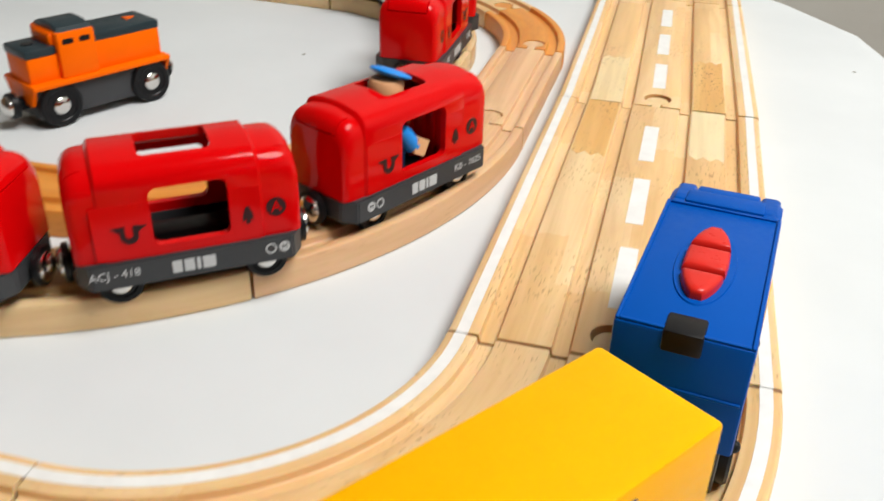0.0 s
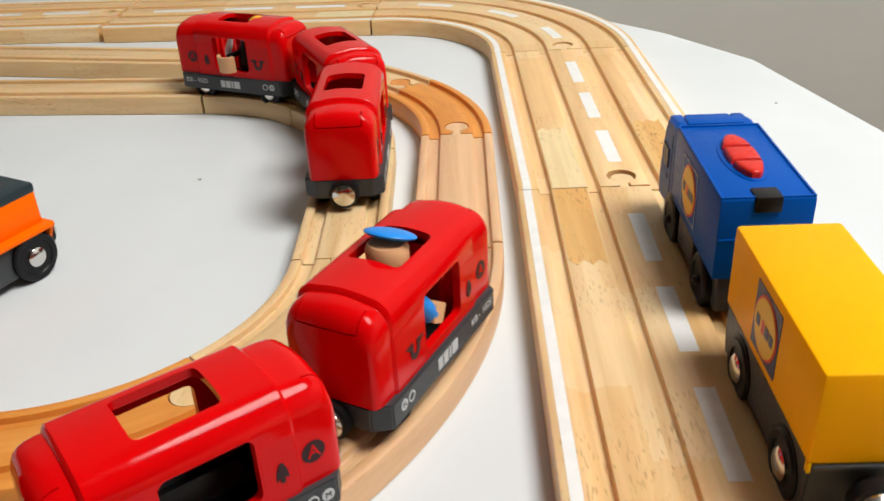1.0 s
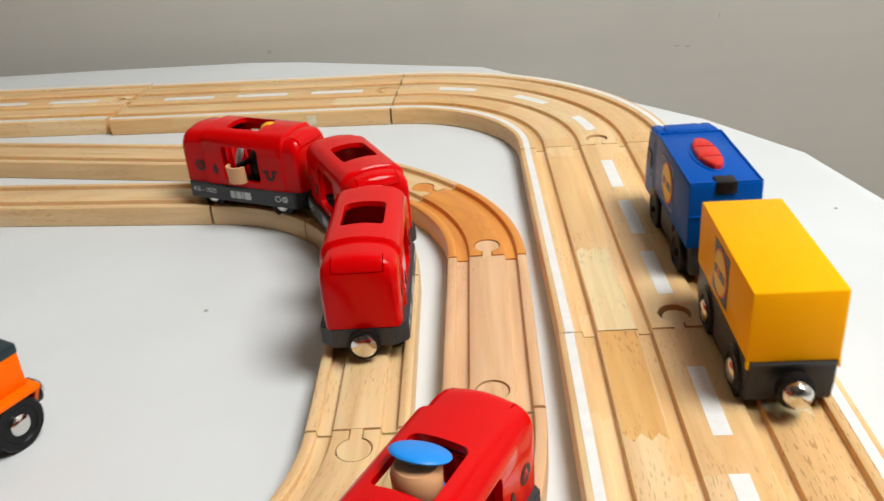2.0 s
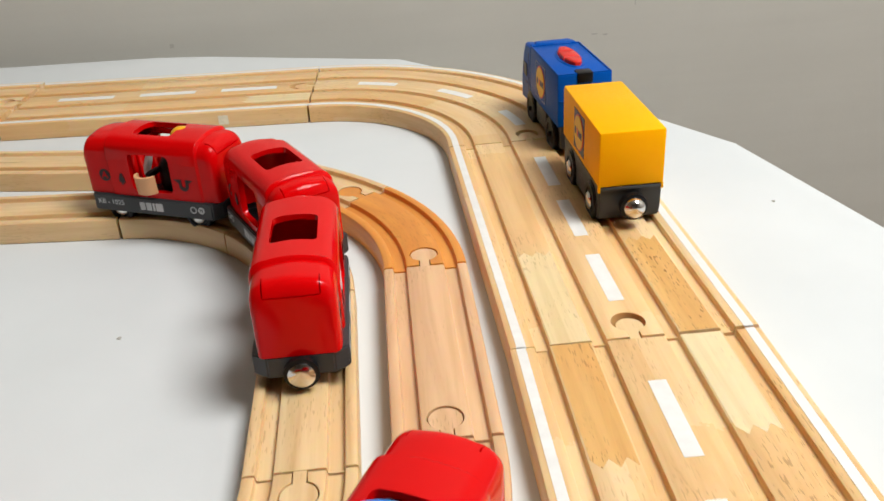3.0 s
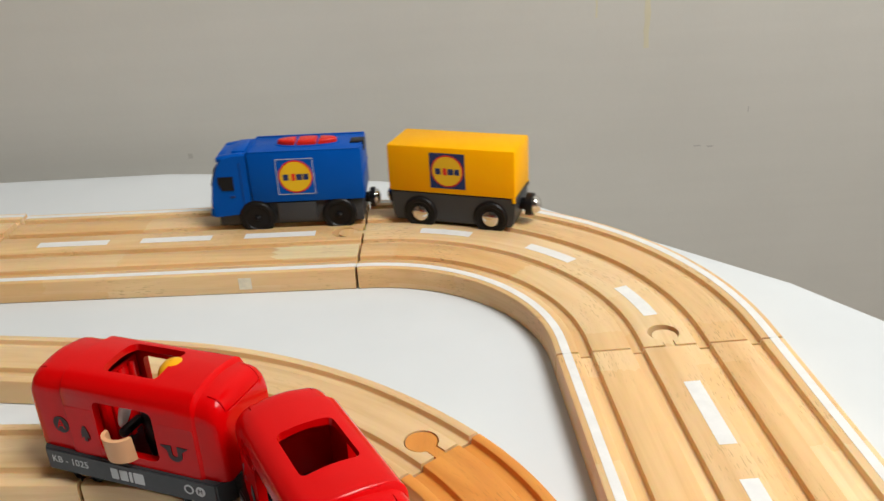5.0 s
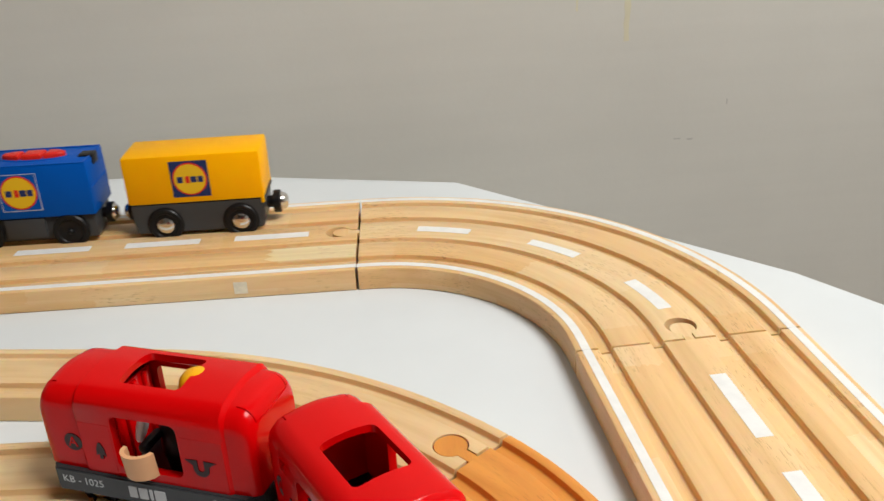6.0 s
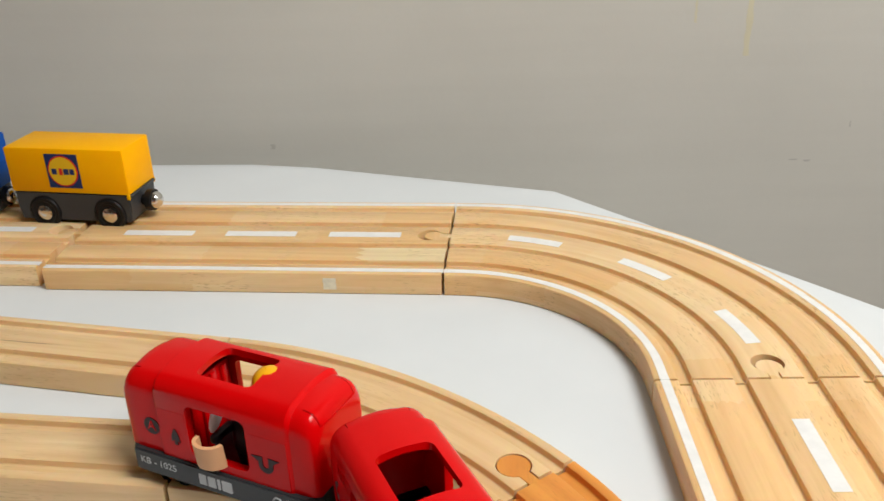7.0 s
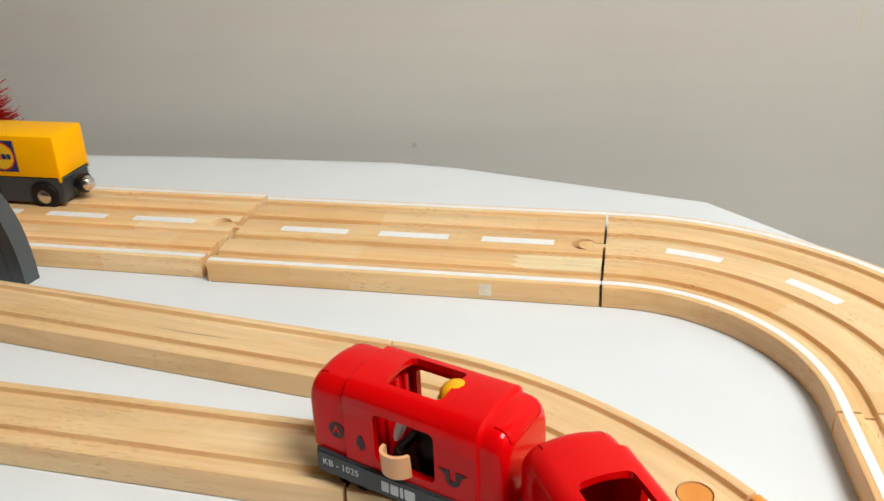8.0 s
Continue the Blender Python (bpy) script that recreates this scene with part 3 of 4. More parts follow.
rail(q5, ORANGEWOOD, "curved orange-stained wooden toy rail track on the inner loop", peg=False)


# ---- wheels and couplings ----
def wheel(parent, x, y, z, r, width, hub, hub_mat=STEEL, dome=True):
    """A wheel whose outer face looks along +y or -y."""
    sgn = 1 if y > 0 else -1
    m = Matrix.Translation((x, y, z)) @ pose(0, 0, 0, 0, 0, 90 * sgn)
    w = part("wheel", lathe([(-width, 0), (-width, r * 0.9), (-width * 0.8, r), (-width * 0.15, r), (0, r * 0.93), (0, r * 0.72), (-0.0006, r * 0.66), (-0.0006, 0)], m, 28), BLACK, parent)
    if hub:
        part("hub", lathe([(-0.0012, hub), (0.0002, hub), (0.0010, hub * 0.8), (0.0015, hub * 0.4), (0.0016, 0)], m, 24), hub_mat, w, "round polished steel hub")
    return w


def coupling(parent, x, z, sgn, reach=0.008, r=0.0052):
    m = Matrix.Translation((x, 0, z)) @ pose(0, 0, 0, 0, 0, 0 if sgn > 0 else 180)
    c = part("coupling", lathe([(-0.003, r * 0.55), (reach * 0.4, r * 0.6), (reach * 0.45, r * 1.12), (reach * 0.85, r * 1.12), (reach * 0.9, r * 0.9)], m, 24), BLACK, parent)
    part("magnet", lathe([(reach * 0.8, r * 0.88), (reach * 1.05, r * 0.86), (reach * 1.25, r * 0.62), (reach * 1.33, r * 0.25), (reach * 1.34, 0)], m, 24), STEEL, c, "shiny domed steel magnet")


# ---- red trains ----
def car_section(x, hw, z0, z1, rt, n=6):
    """Rounded roof section across the car at x."""
    pts = [(-hw, z0), ]
    for k in range(n + 1):
        a = math.pi - math.pi / 2 * k / n
        pts.append((-(hw - rt) + rt * math.cos(a), z1 - rt + rt * math.sin(a)))
    crown = 0.0010
    for k in range(1, 6):
        y = -(hw - rt) + 2 * (hw - rt) * k / 6
        pts.append((y, z1 + crown * (1 - (y / (hw - rt)) ** 2)))
    for k in range(n + 1):
        a = math.pi / 2 - math.pi / 2 * k / n
        pts.append((hw - rt + rt * math.cos(a), z1 - rt + rt * math.sin(a)))
    pts.append((hw, z0))
    return [(x, y, z) for y, z in pts]


SKEW = 0.0022   # the left side is laid out a little further back than the right


def car_shell(kind):
    """Red upper half: a proud middle, lower ends, cut windows. Track top is z = 0; the front looks along +x."""
    Z0 = 0.0145
    half = 0.0400 if kind == "end" else 0.0368
    rear, front = (-0.0304, 0.0236) if kind == "end" else (-0.0272, 0.0232)
    # the end caps: depth from the end face, half width, roof height
    caps = ((0.0, 0.0134, 0.0382), (0.0002, 0.0140, 0.0396), (0.0008, 0.0147, 0.0414), (0.0018, 0.0153, 0.0430), (0.0032, 0.0157, 0.0441), (0.0050, 0.0159, 0.0447), (0.0072, 0.0160, 0.0449))
    st = [(-half + d, w, z) for d, w, z in caps]
    st += [(rear - 0.0006, 0.0160, 0.0450), (rear - 0.0001, 0.0164, 0.0460), (rear + 0.0007, 0.0168, 0.0466), (front - 0.0007, 0.0168, 0.0466), (front + 0.0001, 0.0164, 0.0460), (front + 0.0006, 0.0160, 0.0450)]
    st += [(half - d, w, z) for d, w, z in caps[::-1]]
    ob = finish("body", loft([car_section(x, hw, Z0, z1, min(0.0078, hw * 0.56)) for x, hw, z1 in st]), RED, smooth=30)
    inner = loft([car_section(x, 0.0140, Z0 - 0.004, 0.0442, 0.0070) for x in ((-0.0345, 0.0330) if kind == "end" else (-0.0300, 0.0285))])
    side = plate(rounded(0.0245, 0.0202, 0.0026, cx=0.0005, cy=0.0282), pose(0, 0.0, 0, 90), 0.04)
    left = plate(rounded(0.0245, 0.0202, 0.0026, cx=0.0005 - SKEW, cy=0.0282), pose(0, 0.04, 0, 90), 0.0395)
    roof = plate(rounded(0.0228, 0.0184, 0.0022, cx=-0.0012), Matrix.Translation((0, 0, 0.040)), 0.02)
    cuts = [inner, side, left, roof]
    # moulded joint round the windscreen panel of each end
    for e in (-1, 1):
        a, b = sorted((e * (half - 0.0030), e * (half + 0.001)))
        cuts.append(box((a, -0.0104, 0.0393), (b, 0.0104, 0.0398)))
        a, b = sorted((e * (half - 0.0068), e * (half - 0.0006)))
        for y in (-0.0104, 0.0104):
            cuts.append(box((a, y - 0.0002, 0.0396), (b, y + 0.0002, 0.0490)))
    carve(ob, cuts[:4])
    carve(ob, cuts[4:])
    return ob


def side_face(sgn, x, y, z):
    return Matrix.Translation((x, y * sgn, z)) @ (pose(0, 0, 0, 90, 0, 180) if sgn > 0 else pose(0, 0, 0, 90))


def winged_icon(m):
    bm = bmesh.new()
    n = 10
    outer = [(0.0022 * math.cos(math.pi + math.pi * k / n), -0.0002 + 0.0024 * math.sin(math.pi + math.pi * k / n)) for k in range(n + 1)]
    inner = [(0.0009 * math.cos(2 * math.pi - math.pi * k / n), -0.0002 + 0.0009 * math.sin(2 * math.pi - math.pi * k / n)) for k in range(n + 1)]
    plate_into(bm, [(-0.0042, 0.0020)] + [(-0.0022, 0.0006)] + outer[1:-1] + [(0.0022, 0.0006), (0.0042, 0.0020), (0.0009, 0.0022)] + inner + [(-0.0009, 0.0022)], m, 0.0002)
    return bm


def tree_icon(m):
    bm = bmesh.new()
    plate_into(bm, [(-0.0005, -0.0024), (0.0005, -0.0024), (0.0005, -0.0010), (0.0014, -0.0016), (0.0012, 0.0004), (0.0004, 0.0024), (-0.0004, 0.0024), (-0.0012, 0.0004), (-0.0014, -0.0016), (-0.0005, -0.0010)], m, 0.0002)
    return bm


def side_marks(body, base, code, code_x):
    """Printed marks on both sides; the code stands at code_x on the grey base, the ring and dot at the other end."""
    away = -1 if code_x > 0 else 1
    rx = 0.0296 if code_x > 0 else 0.0282
    for sgn in (1, -1):
        face = lambda x, y, z: side_face(sgn, x, y, z)
        sk = SKEW if sgn > 0 else 0.0
        y = 0.0169
        part("winged_print", winged_icon(face(-0.0190 - sk, y, 0.0238) @ Matrix.Scale(1.32, 4)), DARKPRINT, body, "dark printed winged sign", smooth=0)
        part("tree_print", tree_icon(face(0.0185 - sk, y, 0.0240) @ Matrix.Scale(1.3, 4)), DARKPRINT, body, smooth=0)
        part("round_print", plate(disc_outline(0.0034), face(rx - sk, 0.0160, 0.0250), 0.0002), DARKPRINT, body, smooth=0)
        part("letter_print", text_bm("A", 0.0056, face(rx - sk, 0.01625, 0.0250), 0.0001), RED, body, smooth=0)
        for x0, x1 in ((0.0134 - sk, 0.0232), (-0.0300, -0.0126 - sk)):
            part("door_panel", box((x0, sgn * 0.01668 - 0.0002, 0.0152), (x1, sgn * 0.01668 + 0.0002, 0.0345), 0.00015, 1), RED, body)
        yb = 0.0182
        # maker's mark as plain bars
        for x0, w in ((-0.0060, 0.0031), (-0.0021, 0.0033), (0.0009, 0.0012), (0.0043, 0.0042)):
            part("brand_bar", plate(rounded(w, 0.0044, 0.0003, 2), face(x0 * -sgn, yb, 0.0100), 0.0002), PALEPRINT, base, "plain pale bar of a maker's mark", smooth=0)
        part("code_print", text_bm(code, 0.0040, face(code_x, yb, 0.0106), 0.0001), PALEPRINT, base, "pale printed letters and numbers", smooth=0)
        bm = bmesh.new()
        ring_into(bm, 0.0014, 0.0019, face(away * 0.0250, yb, 0.0106), 0.0002)
        part("ring_print", bm, PALEPRINT, base, smooth=0)
        part("dot_print", plate(disc_outline(0.0019), face(away * 0.0296, yb, 0.0106), 0.0002), PALEPRINT, base, smooth=0)
        part("letter_print", text_bm("M", 0.0026, face(away * 0.0296, yb + 0.00025, 0.0106), 0.0001), GREY, base, smooth=0)


def red_car(code, label, front_magnet=True):
    car = thing("train_car", label, "toy train", "red train cars")
    body = car_shell("end" if code.startswith("K") else "middle")
    body.parent = car
    hl = 0.0400 if code.startswith("K") else 0.0368
    outline = [(sx * (hl - cut), sy * hw) for sx, sy, order in ((-1, -1, 0), (1, -1, 1), (1, 1, 0), (-1, 1, 1)) for cut, hw in (((0, 0.0125), (0.004, 0.0182)) if order == 0 else ((0.004, 0.0182), (0, 0.0125)))]
    bm = bmesh.new()
    plate_into(bm, outline, Matrix.Translation((0, 0, 0.0053)), 0.0093)
    bmesh.ops.bevel(bm, geom=bm.edges[:], offset=0.0006, segments=2, affect="EDGES")
    base = part("base", bm, GREY, car, "dark grey plastic base")
    carve(base, [box((-0.031, -0.0136, 0.0090), (0.031, 0.0136, 0.0200))])
    part("seat_floor", box((-0.0308, -0.0134, 0.0091), (0.0308, 0.0134, 0.0102), 0.0003), BLACK, car)
    if code.startswith("A"):
        part("seat_bench", box((-0.0150, -0.0050, 0.0103), (0.0150, 0.0050, 0.0160), 0.0008), BLACK, car)
    else:
        part("partition", box((0.0150, -0.0134, 0.0103), (0.0160, 0.0134, 0.0390), 0.0004), RED, car)
        for k in range(4):
            y = -0.0090 + 0.0060 * k
            part("rib", box((0.0134, y - 0.0011, 0.0103), (0.0149, y + 0.0011, 0.0386), 0.0004), RED, car)
    part("underframe", box((-0.030, -0.0100, 0.0010), (0.030, 0.0100, 0.0057), 0.0008), BLACK, car)
    for x in (-0.024, 0.024):
        for y in (-0.0142, 0.0142):
            wheel(car, x, y, 0.0046, 0.0075, 0.0044, 0.0036)
    coupling(car, 0.0008 - hl, 0.0085, -1, 0.0050, 0.0060)
    coupling(car, hl - 0.0008, 0.0085, 1, 0.0050, 0.0060)
    side_marks(body, base, code, 0.0255 if code.startswith("K") else -0.0255)
    return car


def heading_pose(x, y, degrees, z=TOP):
    return pose(x, y, z, 0, 0, degrees)


end_car = red_car("KB - 1025", "glossy red plastic toy metro car with grey base and driver cab")
middle_car = red_car("ACJ - 418", "glossy red plastic toy metro middle car with grey base")
end_car.matrix_basis = heading_pose(-0.0492, -0.1342, 62.5)
middle_car.matrix_basis = heading_pose(-0.1005, -0.2082, 37.0)
copy_thing(end_car, heading_pose(-0.1795, -0.2450, 192.2))
copy_thing(end_car, heading_pose(-0.1555, 0.1630, 156.0))
copy_thing(middle_car, heading_pose(-0.0915, 0.1073, 115.3))
copy_thing(end_car, heading_pose(-0.0790, 0.0278, 270))
copy_thing(end_car, heading_pose(-0.4820, 0.2995, -11.4))


# ---- toy figures (plain shapes) ----
def ball_into(bm, centre, size, mat, rot=Matrix()):
    g = bmesh.ops.create_uvsphere(bm, u_segments=20, v_segments=12, radius=1.0)
    m = Matrix.Translation(centre) @ rot @ Matrix.Diagonal((*size, 1))
    for v in g["verts"]:
        v.co = m @ v.co
    for f in {f for v in g["verts"] for f in v.link_faces}:
        f.material_index = mat


def figure(capped, m, label):
    bm = bmesh.new()
    if capped:
        lathe_into(bm, [(0.0, 0.0072), (0.006, 0.0070), (0.014, 0.0058), (0.0155, 0.0)], Matrix.Translation((0, 0, 0.0155)) @ pose(0, 0, 0, 0, -90), 20, 0)
        lathe_into(bm, [(0.0, 0.0), (0.0, 0.0052), (0.002, 0.0068), (0.009, 0.0070), (0.011, 0.0058), (0.0115, 0.0)], Matrix.Translation((-0.0014, 0, 0.0335)) @ pose(0, 0, 0, 0, -90), 20, 1)
        ball_into(bm, (0.0012, 0.0, 0.0460), (0.0078, 0.0088, 0.0017), 0, pose(0, 0, 0, 0, 22))
        lathe_into(bm, [(0, 0.0), (0, 0.0066), (0.0022, 0.0072), (0.0026, 0.0)], Matrix.Translation((0, 0, 0.0312)) @ pose(0, 0, 0, 0, -90), 20, 0)
        lathe_into(bm, [(0.0, 0.0062), (0.0120, 0.0070)], Matrix.Translation((0, 0, 0.0056)) @ pose(0, 0, 0, 0, -90), 20, 0)
        lathe_into(bm, [(-0.0010, 0.0), (0.0, 0.0026), (0.0020, 0.0032), (0.0110, 0.0034), (0.0112, 0.0)], Matrix.Translation((-0.0060, -0.0122, 0.0285)) @ pose(0, 0, 0, 0, 52), 16, 0)
        plate_into(bm, rounded(0.0066, 0.0066, 0.0006, 2), Matrix.Translation((0.0026, -0.0098, 0.0196)) @ pose(0, 0, 0, 90) @ pose(0, 0, 0, 0, 0, -28), 0.0056, 1)
        mats = [CAPBLUE, SKIN]
    else:
        lathe_into(bm, [(0.0, 0.0092), (0.010, 0.0090), (0.015, 0.0062), (0.0165, 0.0)], Matrix.Translation((-0.004, 0, 0.0155)) @ pose(0, 0, 0, 0, -90), 20, 0)
        lathe_into(bm, [(0.0, 0.0), (0.0, 0.0045), (0.002, 0.0058), (0.006, 0.0060), (0.008, 0.0)], Matrix.Translation((-0.0095, -0.0010, 0.0325)) @ pose(0, 0, 0, 0, -90), 20, 1)
        ball_into(bm, (-0.0110, -0.0010, 0.0400), (0.0065, 0.0065, 0.0056), 2, pose(0, 0, 0, 0, -20))
        ball_into(bm, (0.0066, 0.0085, 0.0280), (0.0020, 0.0036, 0.0072), 3, pose(0, 0, 0, 0, -18, 20))
        lathe_into(bm, [(0.0, 0.0080), (0.0082, 0.0090)], Matrix.Translation((-0.004, 0, 0.0078)) @ pose(0, 0, 0, 0, -90), 20, 0)
        mats = [BLACK, SKIN, HAIR, WHITE]
        # cupped hand held out of the window
        pts_o = [(0.0060 * math.cos(radians(a)), 0.0044 * math.sin(radians(a))) for a in range(150, 331, 20)]
        pts_i = [(0.0046 * math.cos(radians(a)), 0.0031 * math.sin(radians(a))) for a in range(330, 149, -20)]
        plate_into(bm, pts_o + pts_i, Matrix.Translation((0.0025, 0.0170, 0.0160)) @ pose(0, 0, 0, 8, 0, 200), 0.0100, 1)
        box_into(bm, (0.0010, 0.0060, 0.0225), (0.0040, 0.0165, 0.0258), 0.0010, 2, 0)
    ob = finish("toy_figure", bm, mats)
    ob.matrix_basis = m
    return tagged(ob, label, "toy figure")


figure(True, end_car.matrix_basis @ Matrix.Translation((-0.002, 0.0, 0.0048)), "blue-capped plastic toy figure standing in a red car")
figure(False, heading_pose(-0.1555, 0.1630, 156.0) @ Matrix.Translation((-0.002, 0.0, 0.0025)), "yellow-helmeted plastic toy figure sitting in a red car")


# ---- lorry and trailer ----
def logo(parent, m, size, border):
    part("logo_square", plate([(-size / 2, -size / 2), (size / 2, -size / 2), (size / 2, size / 2), (-size / 2, size / 2)], m, 0.0002), NAVY if border is NAVY else BLUE, parent, smooth=0)
    up = lambda d: m @ Matrix.Translation((0, 0, d))
    if border is not NAVY:
        bm = bmesh.new()
        h, w = size / 2, 0.00035
        for a, b in (((-h, -h), (h, -h + w)), ((-h, h - w), (h, h)), ((-h, -h + w), (-h + w, h - w)), ((h - w, -h + w), (h, h - w))):
            plate_into(bm, [a, (b[0], a[1]), b, (a[0], b[1])], up(0.0002), 0.0001)
        part("logo_border", bm, PALEPRINT, parent, smooth=0)
    part("logo_ring", plate(disc_outline(size * 0.455, 36), up(0.0002), 0.0002), REDBTN, parent, smooth=0)
    part("logo_disc", plate(disc_outline(size * 0.415, 36), up(0.0004), 0.0002), YELLOWPRINT, parent, smooth=0)
    for k, (x, w, h, mat) in enumerate(((-0.26, 0.15, 0.17, NAVY), (-0.06, 0.10, 0.20, REDBTN), (0.10, 0.16, 0.17, NAVY), (0.28, 0.14, 0.17, NAVY))):
        part("logo_bar", plate(rounded(w * size, h * size, 0.0003, 2, cx=x * size, cy=-0.01 * size), up(0.0006), 0.0001), mat, parent, smooth=0)


def lorry():
    t = thing("toy_lorry", "blue plastic toy lorry with red roof button on the road track", "toy lorry")
    t.rotation_mode = "QUATERNION"
    bm = box((-0.0465, -0.0160, 0.0165), (0.0205, 0.0160, 0.0475), 0.0009)
    bodyb = part("cargo_box", bm, BLUE, t)
    # raised roof rim
    bm = bmesh.new()
    for lo, hi in (((-0.0460, -0.0158, 0.0474), (0.020, -0.0148, 0.0481)), ((-0.0460, 0.0148, 0.0474), (0.020, 0.0158, 0.0481)), ((0.0190, -0.0147, 0.0474), (0.020, 0.0147, 0.0481)), ((-0.0460, -0.0147, 0.0474), (-0.0450, 0.0147, 0.0481))):
        box_into(bm, lo, hi, 0.0002, 1)
    part("roof_rim", bm, BLUE, bodyb)
    # cab with sloping front
    prof = [(0.0212, 0.0105), (0.0445, 0.0085), (0.0452, 0.0180), (0.0430, 0.0300), (0.0395, 0.0400), (0.0360, 0.0452), (0.0290, 0.0470), (0.0212, 0.0470)]
    bm = bmesh.new()
    rows = []
    for y, k in ((-0.0158, 0.94), (-0.0142, 1.0), (0.0142, 1.0), (0.0158, 0.94)):
        rows.append([bm.verts.new((0.0212 + (x - 0.0212) * (1 if k == 1 else 0.96), y, 0.012 + (z - 0.012) * (1 if k == 1 else 0.97))) for x, z in prof])
    n = len(prof)
    for p, q in zip(rows, rows[1:]):
        for k in range(n):
            bm.faces.new((p[k], p[(k + 1) % n], q[(k + 1) % n], q[k]))
    bm.faces.new(rows[0]); bm.faces.new(rows[-1][::-1])
    cab = part("cab", bm, BLUE, t, smooth=25)
    part("tail_ledge", box((-0.0470, -0.0152, 0.0318), (-0.0463, 0.0152, 0.0326), 0.0002, 1), BLUE, bodyb)
    part("roof_step", box((0.0218, -0.0112, 0.0464), (0.0300, 0.0112, 0.0480), 0.0008), BLUE, cab)
    part("front_visor", box((0.0318, -0.0092, 0.0436), (0.0388, 0.0092, 0.0456), 0.0009), BLUE, cab)
    for y in (-0.0122, 0.0122):
        bm = box((0.0230, y - 0.0028, 0.0440), (0.0392, y + 0.0028, 0.0474), 0.0014, 3)
        for v in bm.verts:
            if v.co.x > 0.030:
                v.co.z -= (v.co.x - 0.030) * 0.22
        part("roof_fairing", bm, BLUE, cab)
    part("windscreen", plate(rounded(0.025, 0.0115, 0.001), Matrix.Translation((0.0421, 0, 0.0325)) @ pose(0, 0, 0, 0, 73, 0) @ pose(0, 0, 0, 0, 0, 90), 0.0009), BLACK, cab)
    part("bumper", box((0.0400, -0.0150, 0.0085), (0.0462, 0.0150, 0.0135), 0.0010), BLUE, cab)
    for s in (1, -1):
        part("side_window", plate([(-0.0045, -0.0042), (0.0026, -0.0042), (0.0046, 0.0004), (0.0046, 0.0042), (-0.0045, 0.0042)] if s < 0 else [(-0.0026, -0.0042), (0.0045, -0.0042), (0.0045, 0.0042), (-0.0046, 0.0042), (-0.0046, 0.0004)], side_face(s, 0.0345, 0.01575, 0.0295), 0.0005), BLACK, cab)
        part("headlight", box((0.0445, s * 0.0122 - 0.0018, 0.0145), (0.0458, s * 0.0122 + 0.0018, 0.0170), 0.0004), WHITE, cab)
        part("wheel_arch", lathe([(0, 0.0), (0, 0.0108), (0.0006, 0.0108), (0.0006, 0.0)], Matrix.Translation((0.0185, s * 0.0156, 0.0075)) @ pose(0, 0, 0, 0, 0, 90 * s), 28), BLACK, t)
        logo(bodyb, side_face(s, -0.0070, 0.0160, 0.0323), 0.0220, BLUE)
    part("chassis", box((-0.0450, -0.0135, 0.0020), (0.0420, 0.0135, 0.0168), 0.0010), GREY, t, "dark grey chassis")
    for s in (1, -1):
        part("door_joint", box((0.0252, s * 0.0156 - 0.0004, 0.0150), (0.0255, s * 0.0156 + 0.0004, 0.0420), 0.0), NAVY, cab)
        part("side_tank", box((-0.0170, s * 0.0145 - 0.0010, 0.0040), (0.0060, s * 0.0145 + 0.0010, 0.0160), 0.0006), GREY, t)
        part("marker_lamp", box((0.0300, s * 0.0158 - 0.0003, 0.0205), (0.0330, s * 0.0158 + 0.0003, 0.0218), 0.0002, 1), NAVY, cab)
    for x in (-0.0305, 0.0185):
        for y in (-0.0166, 0.0166):
            wheel(t, x, y, 0.0072, 0.0102, 0.0055, 0.0018, BLACK)
    # red button in three segments on a raised oval
    part("button_ring", lathe([(0, 0), (0, 0.0095), (0.0005, 0.0093), (0.0006, 0)], Matrix.Translation((-0.0135, 0, 0.0474)) @ Matrix.Diagonal((2.08, 0.80, 1, 1)) @ pose(0, 0, 0, 0, -90), 32), BLUE, bodyb)
    for x0, x1 in ((-0.0176, -0.0071), (-0.0056, 0.0056), (0.0071, 0.0176)):
        bm = bmesh.new()
        pts = []
        top, bot = [], []
        for k in range(9):
            x = x0 + (x1 - x0) * k / 8
            h = 0.0056 * max(0.10, 1 - abs(x / 0.0185) ** 2.3) ** 0.62
            top.append((x, h)); bot.append((x, -h))
        outline = top + bot[::-1]
        m = Matrix.Translation((-0.0135, 0, 0.0478))
        cx = (x0 + x1) / 2
        rings = [[bm.verts.new(m @ Vector((cx + (x - cx) * f, y * f, z))) for x, y in outline] for f, z in ((1, 0), (0.985, 0.0014), (0.93, 0.0022), (0.80, 0.0027), (0.45, 0.0029))]
        for p, q in zip(rings, rings[1:]):
            for k in range(len(p)):
                bm.faces.new((p[k], p[(k + 1) % len(p)], q[(k + 1) % len(p)], q[k]))
        bm.faces.new(rings[-1]); bm.faces.new(rings[0][::-1])
        part("roof_button", bm, REDBTN, bodyb, "red plastic push button segment")
    part("switch_plate", box((-0.0474, -0.0046, 0.0425), (-0.0390, 0.0046, 0.0484), 0.0007), BLACK, bodyb, "black plastic catch")
    coupling(t, -0.0450, 0.0115, -1, 0.0072, 0.0054)
    return t


